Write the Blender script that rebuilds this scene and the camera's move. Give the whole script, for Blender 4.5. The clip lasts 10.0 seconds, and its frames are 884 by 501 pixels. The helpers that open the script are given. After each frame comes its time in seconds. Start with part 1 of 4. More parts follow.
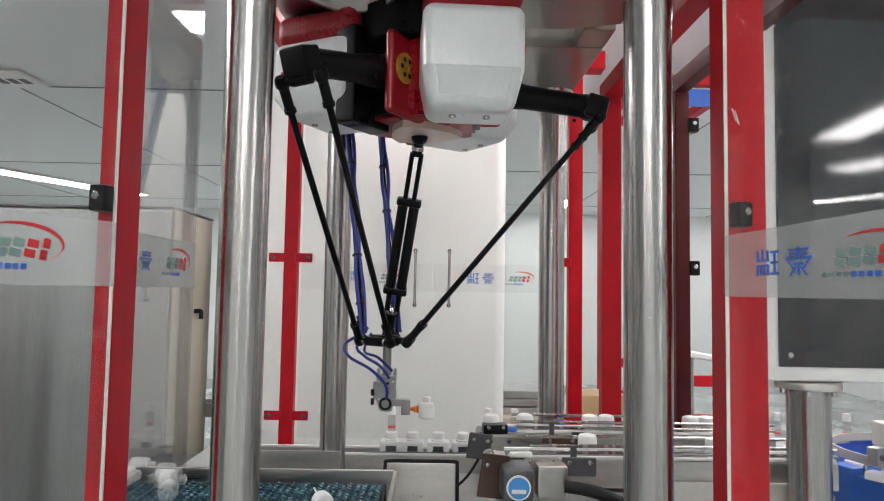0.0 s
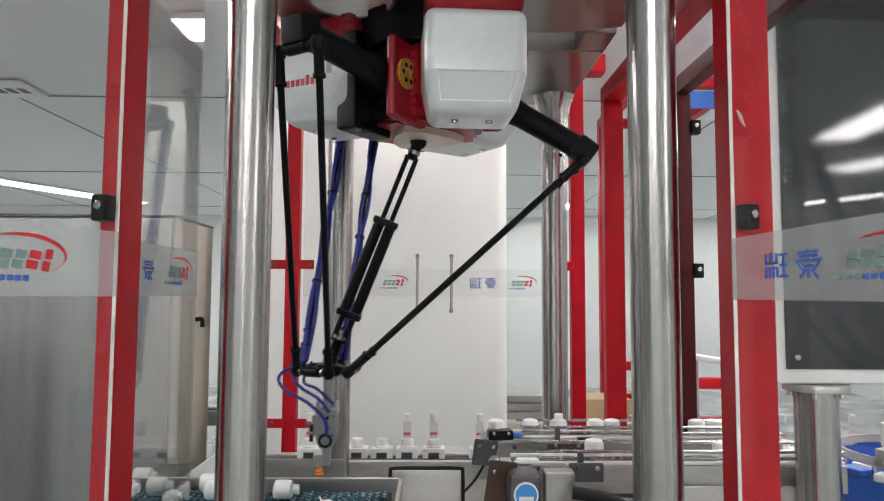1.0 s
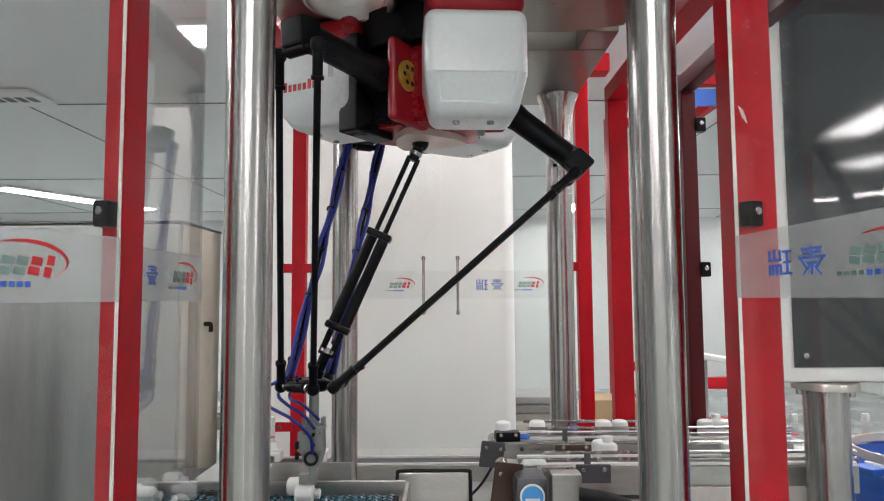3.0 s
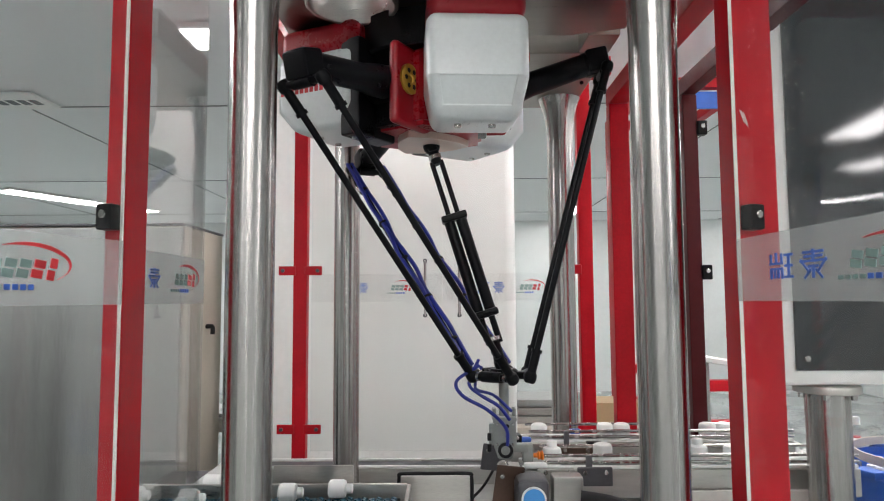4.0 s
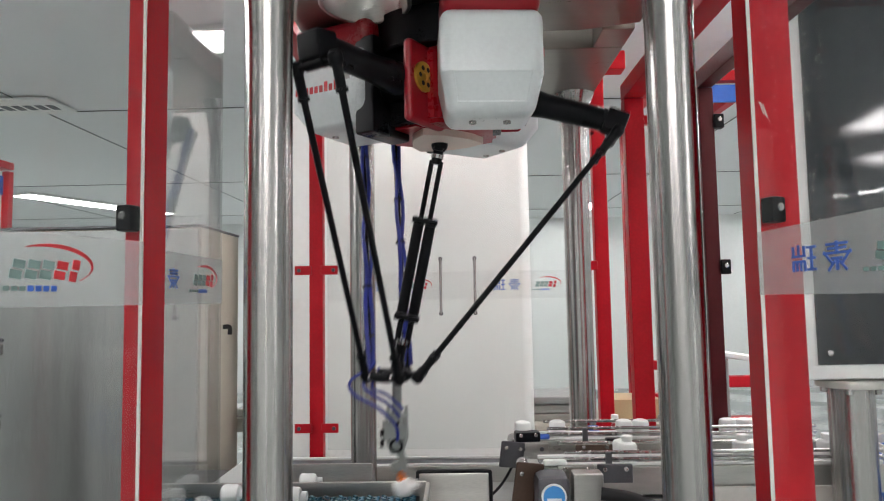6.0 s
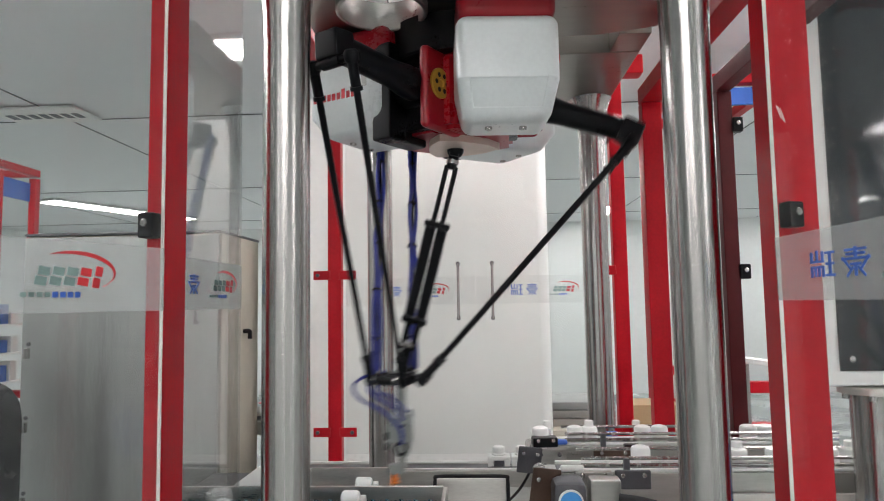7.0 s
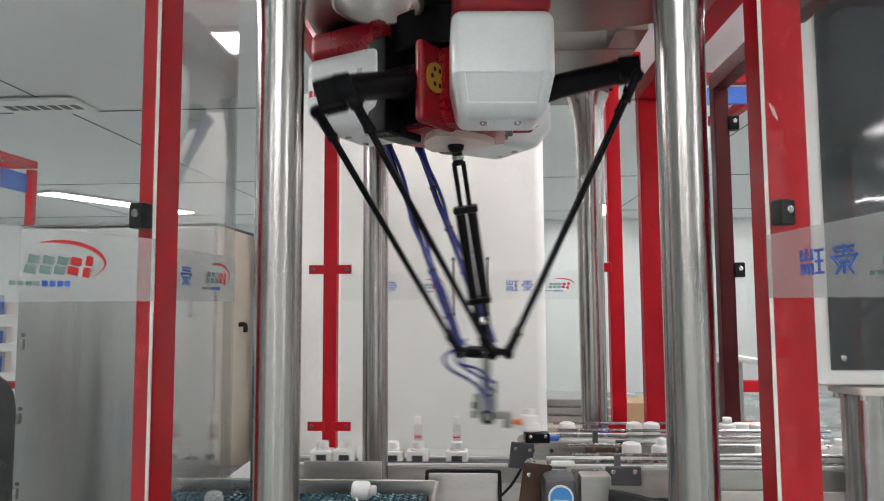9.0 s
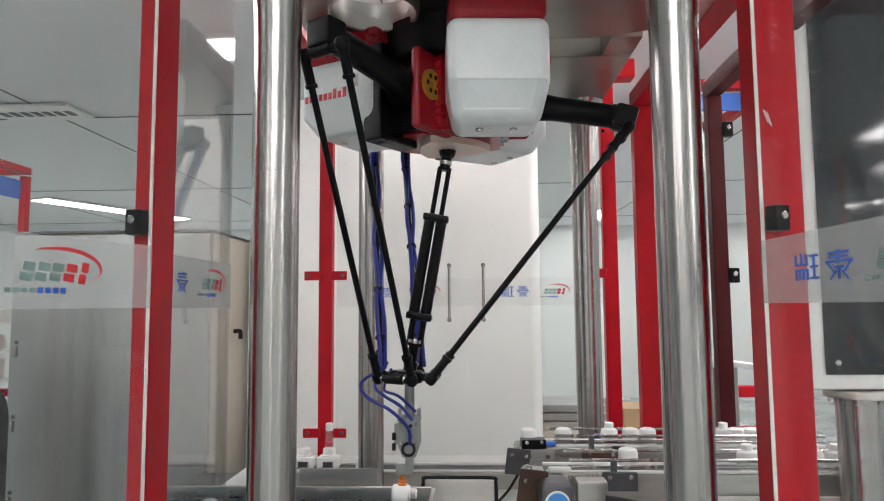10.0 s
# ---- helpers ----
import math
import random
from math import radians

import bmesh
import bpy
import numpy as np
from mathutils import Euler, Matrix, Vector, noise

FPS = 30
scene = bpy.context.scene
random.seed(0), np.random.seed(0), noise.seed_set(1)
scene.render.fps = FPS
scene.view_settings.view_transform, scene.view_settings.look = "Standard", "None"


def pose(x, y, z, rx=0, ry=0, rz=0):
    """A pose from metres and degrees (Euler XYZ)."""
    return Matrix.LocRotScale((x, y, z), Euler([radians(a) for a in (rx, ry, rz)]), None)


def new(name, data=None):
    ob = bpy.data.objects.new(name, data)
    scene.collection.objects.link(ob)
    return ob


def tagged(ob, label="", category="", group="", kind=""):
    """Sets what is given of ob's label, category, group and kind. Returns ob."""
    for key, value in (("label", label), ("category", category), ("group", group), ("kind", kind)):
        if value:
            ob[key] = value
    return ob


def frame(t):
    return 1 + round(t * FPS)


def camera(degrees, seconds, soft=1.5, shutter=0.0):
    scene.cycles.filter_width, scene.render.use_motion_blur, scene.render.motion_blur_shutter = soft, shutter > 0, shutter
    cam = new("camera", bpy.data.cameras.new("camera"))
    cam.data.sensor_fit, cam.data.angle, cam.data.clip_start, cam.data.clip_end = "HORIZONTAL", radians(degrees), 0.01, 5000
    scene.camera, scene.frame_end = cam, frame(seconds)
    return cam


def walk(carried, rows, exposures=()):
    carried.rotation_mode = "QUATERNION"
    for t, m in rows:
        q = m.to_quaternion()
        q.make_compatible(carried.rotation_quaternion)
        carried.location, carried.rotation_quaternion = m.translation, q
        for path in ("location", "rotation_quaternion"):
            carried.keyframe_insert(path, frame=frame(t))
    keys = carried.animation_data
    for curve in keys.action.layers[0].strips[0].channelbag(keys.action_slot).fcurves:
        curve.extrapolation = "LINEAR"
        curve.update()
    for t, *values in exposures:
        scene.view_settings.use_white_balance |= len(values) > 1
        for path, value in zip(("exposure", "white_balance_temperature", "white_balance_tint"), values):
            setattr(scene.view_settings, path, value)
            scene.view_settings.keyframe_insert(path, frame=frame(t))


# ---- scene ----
cam = camera(68.02, 10.0, soft=1.1, shutter=0.5)
CAMERA_ROWS = [
    (0.0, pose(-0.014, -0.001, 1.596, 93.56, -0.98, -0.71)),
    (0.5, pose(-0.019, 0.007, 1.597, 93.69, -0.78, -0.63)),
    (1.0, pose(-0.026, 0.009, 1.600, 93.94, -0.31, -0.74)),
    (1.5, pose(-0.012, 0.011, 1.599, 94.11, 0.03, -0.08)),
    (2.0, pose(-0.004, 0.009, 1.595, 94.25, -0.14, -0.19)),
    (2.5, pose(-0.007, 0.013, 1.597, 94.09, 0.27, 0.05)),
    (4.0, pose(-0.008, 0.010, 1.600, 94.34, 0.33, 0.32)),
    (4.5, pose(-0.012, 0.008, 1.602, 94.35, 0.43, 0.11)),
    (5.0, pose(-0.015, 0.008, 1.599, 94.55, 0.19, 0.47)),
    (5.5, pose(-0.017, 0.013, 1.596, 94.19, 0.50, 0.80)),
    (7.0, pose(-0.009, 0.004, 1.600, 94.62, 0.95, 3.20)),
    (7.5, pose(0.000, 0.000, 1.600, 94.88, 0.35, 3.40)),
    (8.0, pose(0.000, 0.000, 1.599, 94.96, 0.36, 3.39)),
    (8.5, pose(0.000, 0.002, 1.595, 94.79, 0.34, 3.25)),
    (9.0, pose(0.007, 0.005, 1.594, 94.34, 0.30, 3.10)),
    (9.5, pose(0.003, 0.004, 1.596, 94.46, 0.28, 2.77)),
    (10.0, pose(0.003, 0.003, 1.594, 94.86, 0.44, 2.64)),
]

# ---- light: ceiling lamps of a closed workshop with added fill panels, exposure ----
EXPOSURE = 0.0
LAMP_GLOW = 28.7
scene.view_settings.exposure = EXPOSURE
world = bpy.data.worlds.new("world")
scene.world = world
world.use_nodes = True
world.node_tree.nodes["Background"].inputs[0].default_value = (0.75, 0.85, 0.9, 1)
world.node_tree.nodes["Background"].inputs[1].default_value = 0.15


# ---- materials ----
def material(name, colour, rough=0.5, metal=0.0, spread=0.08, scale=8.0, bump=0.02, stretch=(1, 1, 1), coat=0.0, rough_spread=0.12, dirt=0.0, shine=0.5):
    """A surface with large blotches, fine grain, bump and uneven gloss."""
    m = bpy.data.materials.new(name)
    m.use_nodes = True
    n, link = m.node_tree.nodes, m.node_tree.links.new
    b = n["Principled BSDF"]
    b.inputs["Metallic"].default_value = metal
    b.inputs["Coat Weight"].default_value = coat
    b.inputs["Specular IOR Level"].default_value = shine
    b.inputs["Coat Roughness"].default_value = 0.12
    at = n.new("ShaderNodeTexCoord")
    map_ = n.new("ShaderNodeMapping")
    map_.inputs["Scale"].default_value = stretch
    link(at.outputs["Object"], map_.inputs[0])
    big, fine = n.new("ShaderNodeTexNoise"), n.new("ShaderNodeTexNoise")
    big.inputs["Scale"].default_value, big.inputs["Detail"].default_value = scale, 5
    fine.inputs["Scale"].default_value, fine.inputs["Detail"].default_value = scale * 22, 3
    link(map_.outputs[0], big.inputs[0]), link(map_.outputs[0], fine.inputs[0])
    add = n.new("ShaderNodeMath")
    add.operation = "MULTIPLY_ADD"
    link(fine.outputs[0], add.inputs[0])
    add.inputs[1].default_value = 0.45
    link(big.outputs[0], add.inputs[2])
    ramp = n.new("ShaderNodeValToRGB")
    ramp.color_ramp.elements[0].position, ramp.color_ramp.elements[1].position = 0.4, 1.05
    low = [max(0.0, c * (1 - spread * 2 - dirt)) for c in colour]
    high = [min(1.0, c * (1 + spread)) for c in colour]
    ramp.color_ramp.elements[0].color, ramp.color_ramp.elements[1].color = (*low, 1), (*high, 1)
    link(add.outputs[0], ramp.inputs[0])
    link(ramp.outputs[0], b.inputs["Base Color"])
    r = n.new("ShaderNodeMapRange")
    r.inputs["From Min"].default_value, r.inputs["From Max"].default_value = 0.4, 1.0
    r.inputs["To Min"].default_value = max(0.02, rough - rough_spread)
    r.inputs["To Max"].default_value = min(1.0, rough + rough_spread)
    link(add.outputs[0], r.inputs["Value"])
    link(r.outputs[0], b.inputs["Roughness"])
    if bump:
        bp = n.new("ShaderNodeBump")
        bp.inputs["Strength"].default_value, bp.inputs["Distance"].default_value = bump, 0.01
        link(add.outputs[0], bp.inputs["Height"])
        link(bp.outputs[0], b.inputs["Normal"])
    return m


def clear_sheet(name, tint, gloss, haze):
    """Clear or frosted sheet: light passes, a haze scatters, and a sheen rises at grazing angles."""
    m = bpy.data.materials.new(name)
    m.use_nodes = True
    n, link = m.node_tree.nodes, m.node_tree.links.new
    n.remove(n["Principled BSDF"])
    clear, veil, shine = n.new("ShaderNodeBsdfTransparent"), n.new("ShaderNodeBsdfDiffuse"), n.new("ShaderNodeBsdfGlossy")
    clear.inputs[0].default_value = (*tint, 1)
    veil.inputs[0].default_value = (0.78, 0.79, 0.79, 1)
    shine.inputs["Roughness"].default_value = 0.03
    one, two, tilt = n.new("ShaderNodeMixShader"), n.new("ShaderNodeMixShader"), n.new("ShaderNodeLayerWeight")
    tilt.inputs[0].default_value = 0.5
    steep = n.new("ShaderNodeMath")
    steep.operation = "POWER"
    steep.inputs[1].default_value = 4.5
    link(tilt.outputs["Facing"], steep.inputs[0])
    noise_, at, span = n.new("ShaderNodeTexNoise"), n.new("ShaderNodeTexCoord"), n.new("ShaderNodeMapRange")
    noise_.inputs["Scale"].default_value, noise_.inputs["Detail"].default_value = 3.0, 6
    link(at.outputs["Object"], noise_.inputs[0])
    span.inputs["To Min"].default_value, span.inputs["To Max"].default_value = haze * 0.7, haze * 1.3
    link(noise_.outputs[0], span.inputs["Value"])
    link(span.outputs[0], one.inputs[0])
    link(clear.outputs[0], one.inputs[1]), link(veil.outputs[0], one.inputs[2])
    dim = n.new("ShaderNodeMath")
    dim.operation = "MULTIPLY_ADD"
    dim.inputs[1].default_value, dim.inputs[2].default_value = gloss, 0.022
    link(steep.outputs[0], dim.inputs[0])
    link(dim.outputs[0], two.inputs[0])
    link(one.outputs[0], two.inputs[1]), link(shine.outputs[0], two.inputs[2])
    link(two.outputs[0], n["Material Output"].inputs[0])
    return m


def glow(name, colour, strength):
    m = bpy.data.materials.new(name)
    m.use_nodes = True
    b = m.node_tree.nodes["Principled BSDF"]
    b.inputs["Emission Color"].default_value, b.inputs["Emission Strength"].default_value = (*colour, 1), strength
    return m


RED = material("red_paint", (0.52, 0.004, 0.014), 0.40, 0, 0.12, 5, 0.03, dirt=0.06, shine=0.25)
# far darker than RED, for one right rear post and its beam
DARK_RED = material("dark_maroon", (0.075, 0.003, 0.006), 0.42, 0, 0.12, 5, 0.02, shine=0.25)
RED_GLOSS = material("red_gloss", (0.30, 0.004, 0.012), 0.3, 0, 0.06, 5, 0.01, shine=0.4)
STEEL = material("brushed_steel", (0.45, 0.435, 0.42), 0.25, 1, 0.10, 1.6, 0.003, (30, 30, 0.2), rough_spread=0.05)
# turned tubes: the grain runs round them, which draws highlights out along their length
b, tangent = STEEL.node_tree.nodes["Principled BSDF"], STEEL.node_tree.nodes.new("ShaderNodeTangent")
tangent.direction_type, tangent.axis = "RADIAL", "Z"
b.inputs["Anisotropic"].default_value, b.inputs["Anisotropic Rotation"].default_value = 0.75, 0.25
STEEL.node_tree.links.new(tangent.outputs[0], b.inputs["Tangent"])
# satin steel for the top frame, shade and dark reflections put into its base colour
TOP_STEEL = material("brown_shaded_steel", (0.30, 0.275, 0.25), 0.30, 1, 0.06, 2.5, 0.006, (1, 8, 8), rough_spread=0.04)
STEEL_FLAT = material("satin_steel_sheet", (0.52, 0.50, 0.47), 0.33, 1, 0.12, 2.5, 0.03, (1, 8, 8), rough_spread=0.1)
STEEL_DULL = material("dull_steel_cabinet", (0.42, 0.43, 0.42), 0.42, 0.75, 0.14, 0.9, 0.02, (9, 9, 0.6), dirt=0.1)
ALU = material("anodised_aluminium", (0.46, 0.45, 0.425), 0.36, 0.9, 0.10, 9, 0.02, (1, 6, 6))
WHITE = material("white_cover", (0.74, 0.78, 0.78), 0.30, 0, 0.04, 4, 0.004, coat=0.3, dirt=0.03)
WHITE_PAINT = material("white_cabinet_paint", (0.91, 0.92, 0.895), 0.34, 0, 0.03, 1.5, 0.006, dirt=0.03)
PLASTIC = material("white_plastic", (0.80, 0.81, 0.79), 0.42, 0, 0.03, 14, 0.006)
CREAM = material("cream_flange", (0.72, 0.58, 0.50), 0.4, 0.1, 0.08, 8, 0.02)
BLACK = material("black_anodised", (0.005, 0.0055, 0.007), 0.32, 0, 0.25, 9, 0.03, shine=0.15)
CARBON = material("carbon_rod", (0.006, 0.0065, 0.008), 0.38, 0.0, 0.3, 30, 0.05, shine=0.15)
RUBBER = material("black_rubber", (0.010, 0.010, 0.011), 0.6, 0, 0.2, 12, 0.04, shine=0.3)
BRONZE = material("brown_guard_plate", (0.085, 0.05, 0.035), 0.42, 0.3, 0.2, 7, 0.05)
DARK_PLATE = material("dark_grey_plate", (0.10, 0.10, 0.11), 0.4, 0.5, 0.15, 8, 0.04)
BRASS = material("yellow_disc", (0.55, 0.33, 0.05), 0.4, 0.5, 0.12, 12, 0.03)
BLUE_TUBE = material("blue_air_tube", (0.010, 0.020, 0.24), 0.35, 0, 0.1, 20, 0.01)
BLUE = material("blue_plastic", (0.02, 0.12, 0.52), 0.4, 0, 0.1, 10, 0.02)
BLUE_INK = material("blue_ink", (0.05, 0.14, 0.55), 0.5, 0, 0.05, 10, 0)
RED_INK = material("red_ink", (0.62, 0.03, 0.04), 0.5, 0, 0.05, 10, 0)
GREY_INK = material("grey_green_ink", (0.20, 0.30, 0.28), 0.5, 0, 0.05, 10, 0)
BELT = material("blue_mesh_belt", (0.045, 0.13, 0.18), 0.26, 0, 0.3, 20, 0.04)
IVORY = material("ivory_painted_plate", (0.68, 0.65, 0.61), 0.38, 0, 0.06, 3, 0.01, dirt=0.05)
ORANGE = material("orange_cup", (0.85, 0.22, 0.02), 0.45, 0, 0.08, 20, 0.02)
GRIPPER = material("grey_gripper_casting", (0.31, 0.33, 0.31), 0.42, 0.3, 0.12, 16, 0.05)
FLOOR = material("grey_green_floor", (0.40, 0.44, 0.43), 0.25, 0, 0.08, 1.2, 0.01, coat=0.3, dirt=0.05)
WALL = material("pale_panel_wall", (0.80, 0.83, 0.82), 0.4, 0, 0.03, 0.8, 0.005, dirt=0.02)
CEILING = material("pale_ceiling_panel", (0.84, 0.87, 0.88), 0.42, 0, 0.03, 0.8, 0.005)
SEAM = material("dark_seam", (0.16, 0.18, 0.19), 0.6, 0, 0.1, 5, 0.01)
BEIGE = material("beige_board", (0.55, 0.50, 0.42), 0.5, 0, 0.06, 3, 0.02, dirt=0.06)
CARTON = material("tan_carton", (0.52, 0.38, 0.22), 0.7, 0, 0.08, 6, 0.03)
ACRYLIC = clear_sheet("clear_acrylic", (0.975, 0.985, 0.98), 1.3, 0.02)
FLANK_ACRYLIC = clear_sheet("clear_acrylic_thin", (0.99, 0.99, 0.99), 0.2, 0.008)
SIDE_ACRYLIC = clear_sheet("clear_acrylic_polished", (0.975, 0.985, 0.98), 2.3, 0.03)
FROSTED = clear_sheet("frosted_film", (0.93, 0.94, 0.94), 0.15, 0.25)
CLEAR_FILM = clear_sheet("thin_clear_film", (0.99, 0.99, 0.99), 0.15, 0.012)
GLASS_DARK = material("dark_tinted_glass", (0.018, 0.022, 0.026), 0.06, 0, 0.2, 2, 0, rough_spread=0.03)
SKY_BLUE = material("bright_blue_label", (0.06, 0.30, 0.70), 0.4, 0, 0.05, 12, 0)
BOTTLE = clear_sheet("clear_bottle", (0.96, 0.97, 0.97), 0.8, 0.15)
LAMP = glow("lamp_diffuser", (1.0, 0.958, 0.962), LAMP_GLOW)
WHITE_EDGE = material("polished_sheet_edge", (0.80, 0.78, 0.74), 0.25, 0, 0.05, 10, 0.01)


# ---- mesh helpers ----
def mesh_of(name, bm, mat, smooth=40):
    """The mesh of a bmesh; soft edges are shaded by the area of the faces that meet, so that flat faces stay flat beside a bevel."""
    data = bpy.data.meshes.new(name)
    bm.normal_update()
    normals, least = [], math.cos(radians(smooth))
    areas = {f: f.calc_area() for f in bm.faces}
    for f in bm.faces:
        for v in f.verts:
            total = Vector()
            for g in v.link_faces:
                if g.normal.dot(f.normal) > least:
                    total += g.normal * areas[g]
            normals.append(total.normalized() if total.length > 1e-12 else f.normal.copy())
    bm.to_mesh(data)
    bm.free()
    data.materials.append(mat)
    data.shade_smooth()
    data.normals_split_custom_set(normals)
    return data


def part(name, bm, mat, parent=None, label="", at=None, smooth=40):
    ob = new(name, mesh_of(name, bm, mat, smooth))
    if parent is not None:
        ob.parent = parent
    if at is not None:
        ob.matrix_basis = at
    if label:
        ob["label"] = label
    return ob


def thing(name, at, label, category, group="", kind=""):
    ob = new(name)
    ob.empty_display_size = 0.05
    ob.matrix_basis = at
    return tagged(ob, label, category, group, kind)


def add_box(bm, size, at=(0, 0, 0), bevel=0.0, turn=None, segments=2):
    m = Matrix.Translation(at) @ (turn or Matrix()) @ Matrix.Diagonal((*size, 1))
    verts = bmesh.ops.create_cube(bm, size=1, matrix=m)["verts"]
    if bevel:
        edges = list({e for v in verts for e in v.link_edges})
        bmesh.ops.bevel(bm, geom=edges, offset=bevel, segments=segments, affect="EDGES", profile=0.5)
    return bm


def box(size, at=(0, 0, 0), bevel=0.0, turn=None, segments=2):
    return add_box(bmesh.new(), size, at, bevel, turn, segments)


def between(a, b):
    """The pose at a whose z axis points to b, and the distance."""
    a, b = Vector(a), Vector(b)
    way = b - a
    return Matrix.Translation(a) @ way.to_track_quat("Z", "Y").to_matrix().to_4x4(), way.length


def add_tube(bm, a, b, r, r2=None, sides=20):
    m, d = between(a, b)
    bmesh.ops.create_cone(bm, cap_ends=True, segments=sides, radius1=r, radius2=r if r2 is None else r2, depth=d, matrix=m @ Matrix.Translation((0, 0, d / 2)))
    return bm


def tube(a, b, r, r2=None, sides=20):
    return add_tube(bmesh.new(), a, b, r, r2, sides)


def add_lathe(bm, profile, at=(0, 0, 0), turn=None, sides=32):
    """Rings of (radius, height) joined into a turned body."""
    m = Matrix.Translation(at) @ (turn or Matrix())
    rings = []
    for r, z in profile:
        rings.append([bm.verts.new(m @ Vector((r * math.cos(2 * math.pi * i / sides), r * math.sin(2 * math.pi * i / sides), z))) for i in range(sides)])
    for low, high in zip(rings, rings[1:]):
        for i in range(sides):
            bm.faces.new((low[i], low[(i + 1) % sides], high[(i + 1) % sides], high[i]))
    bm.faces.new(rings[0][::-1]), bm.faces.new(rings[-1])
    return bm


def lathe(profile, at=(0, 0, 0), turn=None, sides=32):
    return add_lathe(bmesh.new(), profile, at, turn, sides)


def add_prism(bm, outline, low, high, m=None, bevel=0.0):
    """An outline in x and y drawn up from low to high."""
    m = m or Matrix()
    a = [bm.verts.new(m @ Vector((x, y, low))) for x, y in outline]
    b = [bm.verts.new(m @ Vector((x, y, high))) for x, y in outline]
    faces = [bm.faces.new(a[::-1]), bm.faces.new(b)]
    k = len(a)
    faces += [bm.faces.new((a[i], a[(i + 1) % k], b[(i + 1) % k], b[i])) for i in range(k)]
    bmesh.ops.recalc_face_normals(bm, faces=faces)
    if bevel:
        bmesh.ops.bevel(bm, geom=list({e for f in faces for e in f.edges}), offset=bevel, segments=2, affect="EDGES")
    return bm


def add_sphere(bm, r, at, u=16, v=10):
    bmesh.ops.create_uvsphere(bm, u_segments=u, v_segments=v, radius=r, matrix=Matrix.Translation(at))
    return bm


def add_hose(bm, points, r, sides=8, steps=8):
    """A round hose through points, smoothed."""
    pts = [Vector(p) for p in points]
    fine = []
    for i in range(len(pts) - 1):
        p0, p1, p2, p3 = pts[max(i - 1, 0)], pts[i], pts[i + 1], pts[min(i + 2, len(pts) - 1)]
        for s in range(steps):
            t = s / steps
            fine.append(0.5 * ((2 * p1) + (p2 - p0) * t + (2 * p0 - 5 * p1 + 4 * p2 - p3) * t * t + (3 * p1 - p0 - 3 * p2 + p3) * t ** 3))
    fine.append(pts[-1])
    rings, side = [], Vector((1, 0, 0.01))
    for i, p in enumerate(fine):
        way = (fine[min(i + 1, len(fine) - 1)] - fine[max(i - 1, 0)]).normalized()
        side = (side - way * side.dot(way))
        side = side.normalized() if side.length > 1e-4 else way.orthogonal().normalized()
        up = way.cross(side)
        rings.append([bm.verts.new(p + r * (math.cos(a) * side + math.sin(a) * up)) for a in (2 * math.pi * k / sides for k in range(sides))])
    for low, high in zip(rings, rings[1:]):
        for k in range(sides):
            bm.faces.new((low[k], low[(k + 1) % sides], high[(k + 1) % sides], high[k]))
    bm.faces.new(rings[0][::-1]), bm.faces.new(rings[-1])
    return bm


# ---- the workshop: floor, walls, ceiling, lamps ----
ROOM = (-8.0, 7.0, -4.0, 11.6, 3.0)


def room():
    x0, x1, y0, y1, h = ROOM
    cx, cy = (x0 + x1) / 2, (y0 + y1) / 2
    tagged(part("floor", box((x1 - x0, y1 - y0, 0.1), (cx, cy, -0.05)), FLOOR), "glossy grey-green resin workshop floor", "floor", kind="structure")
    tagged(part("ceiling", box((x1 - x0, y1 - y0, 0.1), (cx, cy, h + 0.05)), CEILING), "pale clean-room ceiling of flush panels", "ceiling", kind="structure")
    for name, size, at in (("wall_north", (x1 - x0, 0.1, h), (cx, y1 + 0.05, h / 2)), ("wall_south", (x1 - x0, 0.1, h), (cx, y0 - 0.05, h / 2)),
                           ("wall_west", (0.1, y1 - y0 - 0.01, h), (x0 - 0.05, cy, h / 2)), ("wall_east", (0.1, y1 - y0 - 0.01, h), (x1 + 0.05, cy, h / 2))):
        tagged(part(name, box(size, at), WALL), "pale green-white clean-room panel wall", "wall", kind="structure")
    bm = bmesh.new()
    for k in range(-2, 3):
        add_box(bm, (0.006, y1 - y0 - 0.2, 0.006), (k * 2.6 - 0.4, cy, h - 0.003))
    for k in range(0, 3):
        add_box(bm, (x1 - x0 - 0.2, 0.006, 0.006), (cx, 4.6 + k * 2.9, h - 0.004))
    tagged(part("ceiling_trim", bm, SEAM), "thin dark joints between the ceiling panels", "trim", kind="structure")


def ceiling_lamp(at, size):
    lamp = thing("ceiling_lamp", pose(*at), "flush white rectangular ceiling lamp or added fill light, switched on", "lamp", "ceiling lamps")
    part("frame", box((size[0] + 0.05, size[1] + 0.05, 0.03), (0, 0, -0.015), 0.004), WHITE_PAINT, lamp)
    part("diffuser", box((size[0], size[1], 0.02), (0, 0, -0.026), 0.004), LAMP, lamp, "glowing white diffuser")
    return lamp


